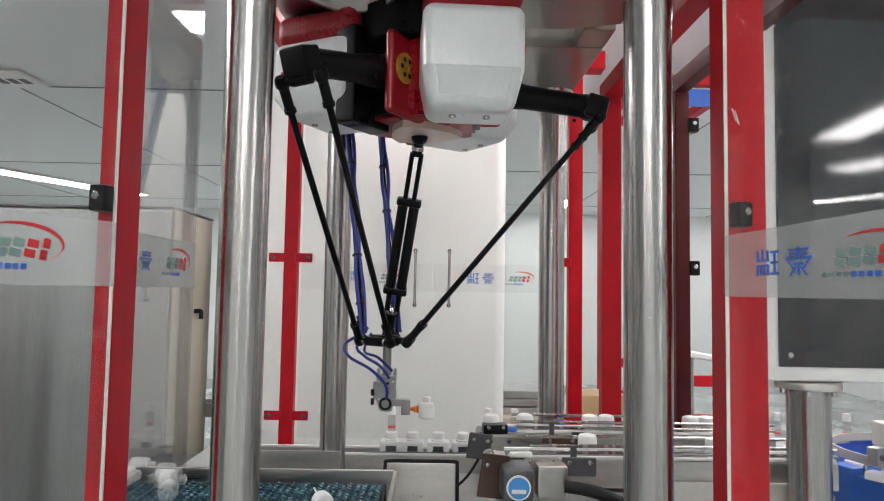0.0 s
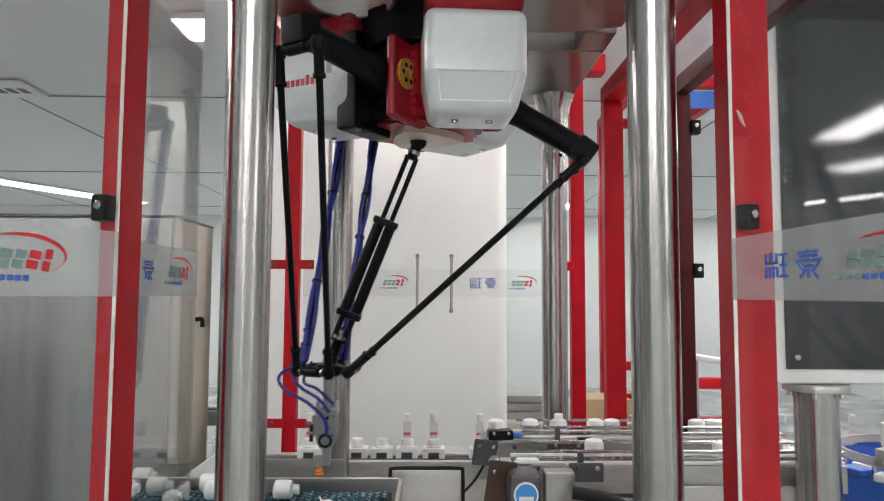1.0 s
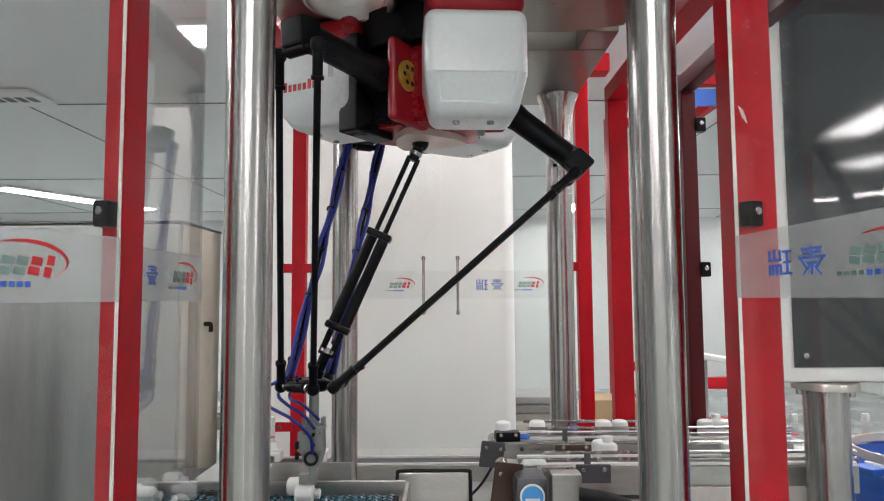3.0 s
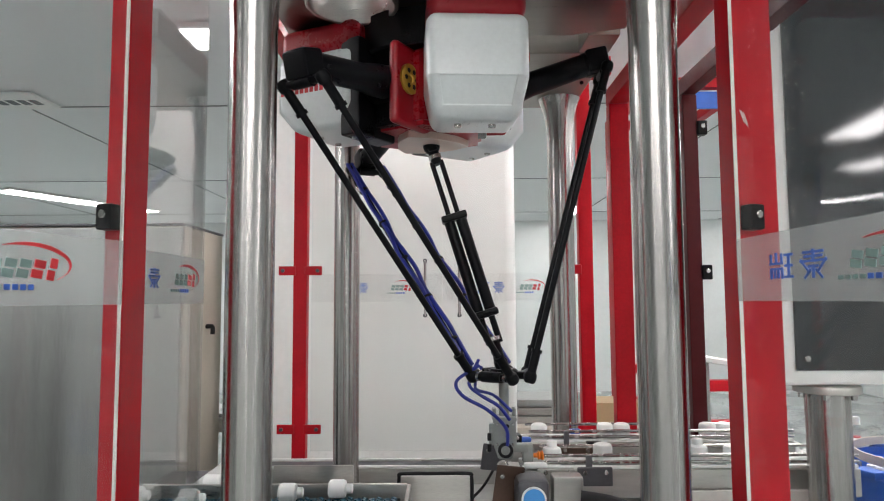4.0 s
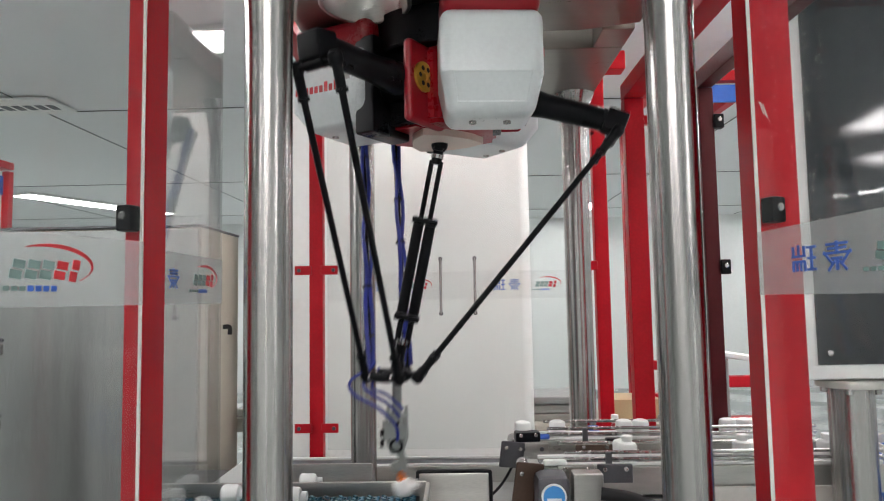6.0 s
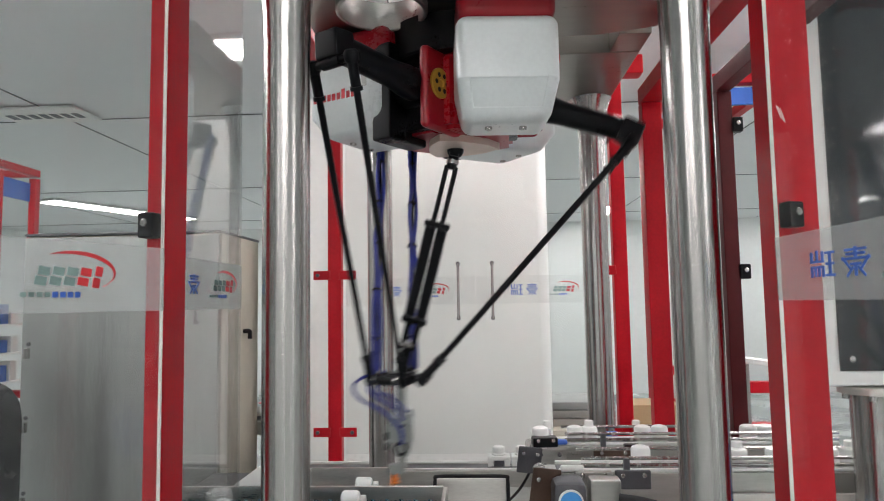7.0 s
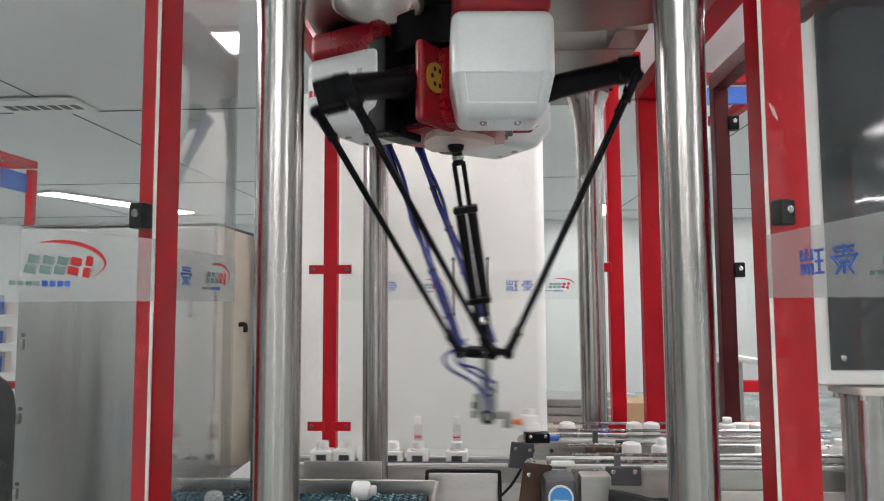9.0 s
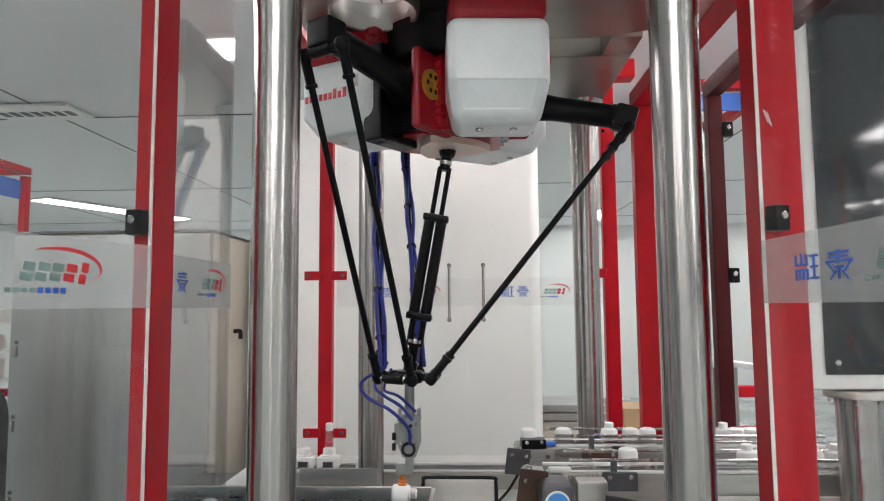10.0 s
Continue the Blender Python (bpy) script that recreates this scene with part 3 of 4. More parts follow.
ARMS, RODS = [], []
for k in range(3):
    arm = part("upper_arm", arm_mesh(), BLACK, ROBOT, "black tapered upper arm")
    part("elbow_bar", bar_mesh(), BLACK, arm, "", pose(ARM, 0, 0))
    ARMS.append(arm)
    for s in (-1, 1):
        rod = part("rod", rod_mesh(), CARBON, ROBOT, "thin black carbon rod")
        if k == 1:
            for d in (-1, 1):
                part("air_tube", add_hose(bmesh.new(), [(-0.013 + 0.004 * math.sin(i * 2.3 + s + d), 0.009 * d + 0.004 * math.cos(i * 1.7 + s * d), -0.02 + i * ROD / 12) for i in range(13)], 0.0072), BLUE_TUBE, rod, "blue air tube tied along the rod")
            for i in range(5):
                part("cable_tie", tube((-0.006, 0, 0.12 + i * 0.17), (-0.006, 0, 0.127 + i * 0.17), 0.0175, None, 10), RUBBER, rod)
        RODS.append((k, s, rod))


def shaft_parts():
    bm = tube((0, 0, 0.03), (0, 0, 0.10), 0.016)
    add_box(bm, (0.045, 0.03, 0.03), (0, 0, 0.025), 0.006)
    add_box(bm, (0.03, 0.045, 0.03), (0, 0, 0.045), 0.006)
    for s in (-1, 1):
        add_tube(bm, (s * 0.014, 0, 0.09), (s * 0.014, 0, 0.52), 0.0075, None, 12)
    add_lathe(bm, [(0.012, -0.004), (0.034, 0.0), (0.034, 0.008), (0.022, 0.014)], (0, 0, 0), None, 20)
    add_sphere(bm, 0.026, (0, 0, 0.04), 14, 10)
    upper = part("telescopic_shaft", bm, BLACK, ROBOT, "black telescopic drive shaft of paired bars")
    part("joint_collar", lathe([(0.014, 0.068), (0.019, 0.07), (0.019, 0.082), (0.014, 0.084)]), STEEL, upper, "bright steel collar")
    bm = tube((0, 0, 0.02), (0, 0, 0.09), 0.016)
    add_box(bm, (0.04, 0.03, 0.03), (0, 0, 0.02), 0.006)
    for s in (-1, 1):
        add_tube(bm, (s * 0.016, 0, 0.08), (s * 0.016, 0, 0.20), 0.0095, None, 12)
        add_tube(bm, (s * 0.018, 0, 0.17), (s * 0.018, 0, 0.47), 0.0165, None, 14)
    add_box(bm, (0.078, 0.046, 0.022), (0, 0, 0.17), 0.006)
    add_box(bm, (0.078, 0.046, 0.022), (0, 0, 0.47), 0.006)
    lower = part("shaft_sleeve", bm, BLACK, ROBOT, "black paired sleeves of the drive shaft")
    part("joint_collar", lathe([(0.014, 0.088), (0.022, 0.09), (0.022, 0.10), (0.014, 0.102)]), STEEL, lower, "bright steel collar")
    return upper, lower


SHAFT, SLEEVE = shaft_parts()


def platform():
    ob = new("platform")
    ob.parent = ROBOT
    bm = bmesh.new()
    add_lathe(bm, [(0.036, -0.018), (0.042, -0.012), (0.042, 0.012), (0.036, 0.018)])
    for a in ANGLES:
        turn = Matrix.Rotation(a, 4, "Z")
        add_box(bm, (PLAT_R, 0.04, 0.022), turn @ Vector((PLAT_R / 2, 0, 0)), 0.005, turn)
    part("plate", bm, BLACK, ob, "black three-lobed moving plate")
    for a in ANGLES:
        bar = part("joint_bar", bar_mesh(), BLACK, ob, "", Matrix.Rotation(a, 4, "Z") @ Matrix.Translation((PLAT_R, 0, 0)))
        for s in (-1, 1):
            part("pin", tube((0, s * 0.038, 0), (0, s * 0.046, 0), 0.0125, None, 12), STEEL, bar, "bright steel pin")
    return ob


PLATFORM = platform()


def gripper():
    bm = tube((0, 0, -0.018), (0, 0, -0.125), 0.0145)
    add_box(bm, (0.068, 0.056, 0.014), (0, 0, -0.122), 0.004)
    for x in (-0.028, 0.028):
        add_box(bm, (0.010, 0.03, 0.03), (x, 0, -0.108), 0.003)
    outline = [(-0.030, -0.022), (0.030, -0.022), (0.033, -0.092), (0.019, -0.132), (-0.019, -0.132), (-0.033, -0.092)]
    for s in (-1, 1):
        add_prism(bm, [(x, z - 0.1) for x, z in outline], s * 0.022 - 0.006, s * 0.022 + 0.006, Matrix.Rotation(radians(90), 4, "X"), 0.003)
    add_tube(bm, (0, -0.036, -0.205), (0, 0.036, -0.205), 0.019)
    add_box(bm, (0.016, 0.016, 0.06), (-0.036, -0.01, -0.165), 0.003)
    ob = part("gripper", bm, GRIPPER, PLATFORM, "grey cast gripper wrist")
    bm = box((0.062, 0.026, 0.024), (0.038, 0, 0.0), 0.004)
    add_box(bm, (0.03, 0.024, 0.05), (0.066, 0, -0.016), 0.004)
    finger = part("finger", bm, GRIPPER, PLATFORM, "grey angled swivelling finger")
    part("suction_cup", lathe([(0.006, 0), (0.007, 0.012), (0.013, 0.017), (0.009, 0.021), (0.014, 0.027), (0.013, 0.03)], (0.08, 0, -0.022), Euler((0, radians(90), 0)).to_matrix().to_4x4(), 18), ORANGE, finger, "orange bellows suction cup")
    bm = bmesh.new()
    for z in (-0.16, -0.19):
        add_tube(bm, (-0.044, -0.024, z), (-0.044, -0.024, z - 0.02), 0.006, None, 10)
        add_tube(bm, (0.006, -0.03, z + 0.022), (0.006, -0.042, z + 0.022), 0.005, None, 10)
    part("fitting", bm, RUBBER, ob, "small black air fittings")
    part("pivot_ring", ring_collar((0, 0), 0.013, 0.021, 0.028, 0.040), RUBBER, ob, "dark ring round the swivel", pose(0, 0, -0.205, 90, 0, 0))
    for x in (-0.022, 0.022):
        for z in (-0.135, -0.19):
            part("bolt", lathe([(0.004, 0), (0.004, 0.003), (0.003, 0.004)], (x, -0.028, z), Euler((radians(90), 0, 0)).to_matrix().to_4x4(), 8), STEEL, ob)
    bm = bmesh.new()
    add_hose(bm, [(-0.07, -0.03, 0.03), (-0.135, -0.05, -0.01), (-0.12, -0.06, -0.05), (-0.05, -0.06, -0.09), (0.0, -0.055, -0.14), (0.005, -0.045, -0.19)], 0.005)
    add_hose(bm, [(-0.07, 0.03, 0.04), (-0.10, -0.02, -0.02), (-0.07, -0.045, -0.05), (-0.02, -0.05, -0.08), (0.012, -0.045, -0.12)], 0.005)
    add_hose(bm, [(-0.06, 0.05, 0.02), (-0.08, 0.03, -0.04), (-0.03, -0.02, -0.055), (0.02, -0.02, -0.10)], 0.0045)
    part("air_hose", bm, BLUE_TUBE, PLATFORM, "looping blue air hoses")
    return finger


FINGER = gripper()


# ---- pucks on the rear conveyor ----
REAR_Y, REAR_Z = 2.80, 0.925


def long_conveyor(name, label, x0, x1, y, z, wide, guides=()):
    ob = thing(name, pose(0, y, z), label, "conveyor", "conveyors")
    n, mid = x1 - x0, (x0 + x1) / 2
    for s in (-1, 1):
        part("side_rail", box((n, 0.022, 0.075), (mid, s * wide / 2, -0.042), 0.003), ALU, ob, "aluminium side rail")
        part("wear_strip", box((n, 0.012, 0.008), (mid, s * (wide / 2 - 0.004), 0.0), 0.002), PLASTIC, ob, "white wear strip")
    part("belt", box((n, wide - 0.03, 0.012), (mid, 0, -0.012), 0.002), DARK_PLATE, ob, "grey flat chain belt")
    for s, h in guides:
        part("guide_rod", tube((x0 + 0.06, s * wide / 2, h), (x1, s * wide / 2, h), 0.005, None, 10), STEEL, ob, "thin steel guide rod")
    k = x0 + 0.18
    while k < x1 - 0.1:
        if guides:
            part("guide_bracket", box((0.016, 0.014, 0.07), (k, guides[0][0] * wide / 2 - 0.012, 0.0), 0.002), DARK_PLATE, ob)
        part("support_leg", box((0.04, 0.04, z - 0.09), (k, 0, -0.09 - (z - 0.09) / 2), 0.004), STEEL_DULL, ob)
        k += 0.62
    return ob


long_conveyor("rear_conveyor", "long grey aluminium conveyor that carries white pucks", -0.93, 2.3, REAR_Y, REAR_Z, 0.13)


def puck(loaded):
    ob = thing("puck", pose(0, REAR_Y, REAR_Z + 0.003), "white moulded puck with a filled clear bottle" if loaded else "white moulded puck with a short neck", "puck", "white pucks on the rear conveyor")
    bm = bmesh.new()
    for s in (-1, 1):
        add_box(bm, (0.024, 0.07, 0.026), (s * 0.034, 0, 0.013), 0.003)
    add_box(bm, (0.092, 0.07, 0.018), (0, 0, 0.032), 0.005)
    part("puck_body", bm, PLASTIC, ob)
    part("puck_slot", box((0.044, 0.058, 0.022), (0, 0.002, 0.012), 0.002), DARK_PLATE, ob, "dark slot under the puck")
    part("neck", lathe([(0.030, 0.040), (0.030, 0.046), (0.026, 0.050), (0.026, 0.070), (0.022, 0.075)], sides=20), PLASTIC, ob)
    if loaded:
        glass = part("bottle", lathe([(0.015, 0.074), (0.0165, 0.078), (0.0165, 0.138), (0.014, 0.148)], sides=18), BOTTLE, ob, "clear bottle")
        part("cap", lathe([(0.0155, 0.146), (0.0155, 0.174), (0.013, 0.178)], sides=18), PLASTIC, glass, "white cap")
        part("label", lathe([(0.0169, 0.093), (0.0169, 0.098)], sides=18), RED_INK, glass, "narrow red printed band")
    return ob


# place at a known second, and whether it holds a bottle; the line runs at a steady pace
PUCK_PACE = 0.357
PUCKS = []
for i, (t0, x0, loaded) in enumerate(((0.5, -0.36, 1), (0.5, -0.27, 0), (0.5, -0.163, 0), (0.5, -0.058, 0), (0.5, 0.046, 1), (0.5, 0.157, 1), (0.5, 0.35, 1),
                                     (8.0, -0.296, 0), (8.0, -0.20, 0), (8.0, -0.094, 1), (8.0, 0.003, 0), (8.0, 0.108, 1), (8.0, 0.272, 1))):
    PUCKS.append((puck(loaded), t0, x0, -4.6 + 0.1 * i, 1.15 + 0.1 * (i - 6)))


turn_lane = long_conveyor("turn_lane", "grey aluminium conveyor that leads the white pucks away", 0.08, 1.10, 0, REAR_Z, 0.13)
turn_lane.matrix_basis = pose(-0.86, REAR_Y, REAR_Z, 0, 0, 106.7)
long_conveyor("turn_lane", "grey aluminium conveyor behind the steel cabinet", -6.6, -1.12, 3.93, REAR_Z, 0.13)


# ---- blue mesh feed belt and its tray ----
def feed_tray():
    ob = thing("feed_conveyor", pose(0, 0, 0), "steel feed conveyor with a dark blue mesh belt", "conveyor")
    x0, x1, y0, y1, z = -0.95, -0.15, 1.50, 2.07, 1.0
    mid, n = (x0 + x1) / 2, x1 - x0
    part("belt_bed", box((n, y1 - y0, 0.02), (mid, (y0 + y1) / 2, z - 0.014), 0.002), RUBBER, ob, "dark belt bed")
    links = bmesh.new()
    for i in range(int(n / 0.022)):
        for j in range(int((y1 - y0 - 0.02) / 0.026)):
            x, y = x0 + 0.012 + i * 0.022, y0 + 0.014 + j * 0.026 + (0.013 if i % 2 else 0)
            m = Matrix.Translation((x, y, z)) @ Matrix.Rotation(radians(32 if i % 2 else -32), 4, "Z")
            bmesh.ops.create_cube(links, size=1, matrix=m @ Matrix.Diagonal((0.008, 0.021, 0.009, 1)))
    tagged(part("mesh_link", links, BELT, ob, "interlocking blue plastic belt links"), kind="stuff")
    part("rear_rim", box((n + 0.02, 0.012, 0.05), (mid + 0.01, y1 + 0.012, z + 0.012), 0.003), STEEL_FLAT, ob, "folded steel rim")
    part("front_rim", box((n + 0.02, 0.012, 0.05), (mid + 0.01, y0 - 0.012, z - 0.02), 0.003), STEEL_FLAT, ob, "folded steel rim")
    part("end_rim", box((0.012, y1 - y0 + 0.036, 0.05), (x1 + 0.026, (y0 + y1) / 2, z + 0.008), 0.003), STEEL_FLAT, ob, "folded steel rim")
    part("back_guard", box((0.25, 0.006, 0.07), (-0.425, y1 + 0.036, z + 0.052), 0.002), STEEL_FLAT, ob, "upright steel guard plate")
    part("frame_body", box((n - 0.05, y1 - y0 - 0.05, 0.12), (mid, (y0 + y1) / 2, z - 0.09), 0.006), STEEL_DULL, ob, "steel conveyor frame")
    return ob


feed_tray()


def framed_plate():
    ob = thing("drop_chute", pose(-0.045, 2.17, 0.86), "brushed steel chute plate with a black rubber edge", "chute")
    part("plate", box((0.225, 0.012, 0.175), (0, 0, 0.089), 0.004, Matrix.Rotation(radians(-6), 4, "X")), STEEL_FLAT, ob)
    bm = bmesh.new()
    add_hose(bm, [(-0.118, -0.004, 0.0), (-0.118, -0.004, 0.10), (-0.117, 0.006, 0.168), (-0.106, 0.008, 0.18), (0.0, 0.008, 0.181), (0.106, 0.008, 0.18), (0.117, 0.006, 0.168), (0.118, -0.004, 0.10), (0.118, -0.004, 0.0)], 0.006)
    part("edge_trim", bm, RUBBER, ob, "black rubber edge trim")


framed_plate()


def jar(at, label="small white plastic bottle lying on the blue mesh belt", capped=True, dip=False):
    ob = thing("bottle", at, label, "bottle", "white bottles")
    part("bottle_body", lathe([(0.020, -0.030), (0.0255, -0.026), (0.027, -0.02), (0.027, 0.014), (0.024, 0.021), (0.014, 0.025)], sides=24), PLASTIC, ob)
    if capped:
        part("cap", lathe([(0.0145, 0.0255), (0.0145, 0.040), (0.0125, 0.042)], sides=20), PLASTIC, ob, "white cap")
    if dip:
        part("dip_tube", tube((0, 0, 0.042), (0, 0.012, 0.125), 0.0028, None, 8), PLASTIC, ob, "thin white dip tube")
    return ob


for x, y, r, a in ((-0.74, 1.86, 90, 20), (-0.30, 1.78, 95, 200)):
    jar(pose(x, y, 1.0325, r, 0, a), "small white pump bottle lying on the blue mesh belt", True, True)


# ---- the two take-off conveyors beside the robot ----
OUT_Z = 1.14


def end_block(at, mat, size, label):
    ob = thing("guard_plate", at, label, "plate", "end plates of the take-off conveyors")
    part("plate", box(size, (0, 0, 0), 0.004), mat, ob)
    for s in (-1, 1):
        part("bolt", lathe([(0.006, 0), (0.006, 0.005), (0.004, 0.006)], (s * size[0] * 0.3, -size[1] / 2, size[2] * 0.25), Euler((radians(90), 0, 0)).to_matrix().to_4x4(), 10), STEEL, ob)


for y in (1.90, 2.235):
    long_conveyor("take_off_conveyor", "narrow aluminium take-off conveyor with steel guide rods", 0.20, 1.12, y, OUT_Z, 0.10, ((-1, 0.032), (1, 0.036), (-1, 0.014)))
    ob = thing("conveyor_drive", pose(0.21, y, OUT_Z), "machined aluminium drive head with bolts on a conveyor end", "drive unit", "conveyor drive heads")
    part("head_block", box((0.11, 0.125, 0.05), (0, 0, -0.035), 0.006), ALU, ob)
    part("roller", tube((-0.055, -0.05, -0.02), (-0.055, 0.05, -0.02), 0.018), STEEL, ob, "steel end roller")
    part("top_guide", box((0.064, 0.02, 0.016), (0.025, -0.056, 0.008), 0.006), PLASTIC if y < 2 else BLUE_INK, ob, "rounded plastic lead-in guide")
    for s in (-0.03, 0.03):
        part("bolt", lathe([(0.007, 0), (0.007, 0.006), (0.005, 0.007)], (s, -0.0625, -0.03), Euler((radians(90), 0, 0)).to_matrix().to_4x4(), 12), DARK_PLATE, ob)

end_block(pose(0.142, 2.15, 1.098, 0, 8, 12), DARK_PLATE, (0.078, 0.006, 0.082), "dark grey bent end plate on a conveyor")
end_block(pose(0.195, 2.19, 1.148, 0, 0, 4), BLACK, (0.08, 0.05, 0.03), "black stop block on a conveyor end")
end_block(pose(0.15, 1.735, 1.118, 0, 9, 14), BRONZE, (0.076, 0.006, 0.112), "brown bent guard plate on a conveyor")
end_block(pose(0.405, 2.14, 1.088, 0, 0, 0), STEEL_FLAT, (0.13, 0.012, 0.034), "polished clamp plate on a conveyor")
end_block(pose(0.393, 1.825, 1.122, 0, 0, 0), DARK_PLATE, (0.095, 0.012, 0.05), "dark bolted clamp plate on a conveyor")
end_block(pose(0.395, 2.10, 1.085, 0, 0, 0), ALU, (0.14, 0.03, 0.035), "machined aluminium bracket between two conveyors")
end_block(pose(0.40, 2.125, 1.120, 0, 0, 0), BRONZE, (0.12, 0.02, 0.03), "brown clamp block with bolts between two conveyors")
end_block(pose(0.545, 1.835, 1.075, 0, 0, 0), BRONZE, (0.03, 0.02, 0.09), "brown upright clamp on a conveyor")
end_block(pose(0.29, 1.834, 1.125, 0, 0, 0), ALU, (0.10, 0.02, 0.035), "machined aluminium clamp on a conveyor")
end_block(pose(0.47, 2.17, 1.12, 0, 0, 0), BLACK, (0.05, 0.03, 0.045), "small black sensor block on a conveyor")


def drive_motor():
    ob = thing("drive_motor", pose(0.207, 1.72, 1.108), "grey gear motor with a round blue and white label", "motor")
    part("housing", box((0.084, 0.10, 0.092), (0, 0, 0), 0.018, None, 2), DARK_PLATE, ob)
    part("front_plate", box((0.078, 0.05, 0.085), (0.094, 0.02, 0.0), 0.006), ALU, ob, "aluminium gear plate")
    disc = Euler((radians(90), 0, 0)).to_matrix().to_4x4()
    ring = part("label_ring", lathe([(0.031, 0), (0.031, 0.003), (0.029, 0.004)], (0, -0.05, 0.0), disc, 36), PLASTIC, ob, "white round label")
    part("label_field", lathe([(0.0265, 0.004), (0.0265, 0.0055)], (0, -0.05, 0.0), disc, 36), SKY_BLUE, ring, "blue field of the label")
    part("label_bar", box((0.036, 0.001, 0.010), (0, -0.0565, -0.008)), PLASTIC, ring, "pale bar of print")
    part("cable", add_hose(bmesh.new(), [(0.12, -0.03, 0.0), (0.20, -0.05, -0.01), (0.28, -0.06, -0.05), (0.33, -0.05, -0.12), (0.34, -0.02, -0.2)], 0.016, 12), RUBBER, ob, "thick black corrugated cable")
    part("foot", box((0.07, 0.07, 0.198), (0, 0.01, -0.149), 0.004), STEEL_DULL, ob)


drive_motor()
tagged(part("conveyor_stand", box((0.90, 0.46, OUT_Z - 0.09 - 0.865), (0.66, 2.07, 0.865 + (OUT_Z - 0.955) / 2), 0.006), STEEL_DULL), "welded steel stand under the take-off conveyors", "stand")
tagged(part("side_plate", box((0.42, 0.012, 0.13), (0, 0, 0), 0.003), IVORY, None, "", pose(0.80, 1.826, 1.02)), "ivory side plate of a conveyor", "plate")
for x, y in ((0.52, 2.235), (0.575, 2.235), (0.86, 2.235), (0.915, 2.235), (0.97, 2.235), (0.30, 2.235), (0.185, 2.225), (0.44, 1.93), (0.80, 1.90), (1.05, 2.235)):
    jar(pose(x, y, OUT_Z + 0.0245), "small open white plastic bottle standing on a take-off conveyor", False)

# bottles that the robot carries from the feed belt to the conveyors
CARRIED = [jar(pose(0, 0, 0), "small white plastic bottle carried by the robot's suction cup") for k in range(8)]


# ---- behind and beside the cell ----
def cabinet_latch(parent, x, y, z):
    part("latch", box((0.022, 0.02, 0.05), (x, y - 0.01, z), 0.004), STEEL, parent, "small bright latch")


def steel_cabinet():
    x0, x1, y0, y1, h = -2.25, -1.262, 3.12, 3.68, 1.965
    ob = thing("steel_cabinet", pose((x0 + x1) / 2, (y0 + y1) / 2, 0), "large brushed steel switch cabinet with small latches", "cabinet")
    w, d = x1 - x0, y1 - y0
    part("carcass", box((w, d - 0.03, h), (0, 0.015, h / 2), 0.006), BEIGE, ob, "beige side of the cabinet")
    door = part("door", box((w - 0.01, 0.022, h - 0.02), (0, -d / 2 + 0.004, h / 2), 0.005), STEEL_DULL, ob, "brushed steel door")
    part("top_rim", box((w + 0.01, d, 0.012), (0, 0, h + 0.006), 0.003), DARK_PLATE, ob)
    for z in (1.39, 1.035, 0.68):
        cabinet_latch(door, -0.455, -d / 2 - 0.006, z)
        part("lock", lathe([(0.010, 0), (0.010, 0.006), (0.007, 0.008)], (-0.452, -d / 2 - 0.007, z + 0.045), Euler((radians(90), 0, 0)).to_matrix().to_4x4(), 14), DARK_PLATE, door, "round dark lock")
    part("hook", add_hose(bmesh.new(), [(w / 2, 0.05, 1.47), (w / 2 + 0.03, 0.05, 1.47), (w / 2 + 0.035, 0.05, 1.45), (w / 2 + 0.034, 0.05, 1.43)], 0.012), RUBBER, ob, "small black hook")


steel_cabinet()


def white_cabinet():
    x0, x1, y0, h = -1.15, 0.375, 3.55, 2.75
    ob = thing("white_enclosure", pose((x0 + x1) / 2, y0 + 0.4, 0), "tall plain white machine enclosure with rounded corners", "cabinet")
    bm = bmesh.new()
    w, d, r = x1 - x0, 0.8, 0.06
    outline = []
    for cx_, cy_, a0 in ((w / 2 - r, d / 2 - r, 0), (-w / 2 + r, d / 2 - r, 90), (-w / 2 + r, -d / 2 + r, 180), (w / 2 - r, -d / 2 + r, 270)):
        outline += [(cx_ + r * math.cos(radians(a0 + k * 15)), cy_ + r * math.sin(radians(a0 + k * 15))) for k in range(7)]
    add_prism(bm, outline, 0.04, h)
    part("shell", bm, WHITE_PAINT, ob)
    part("plinth", box((w - 0.08, d - 0.08, 0.04), (0, 0, 0.02), 0.003), DARK_PLATE, ob)


white_cabinet()


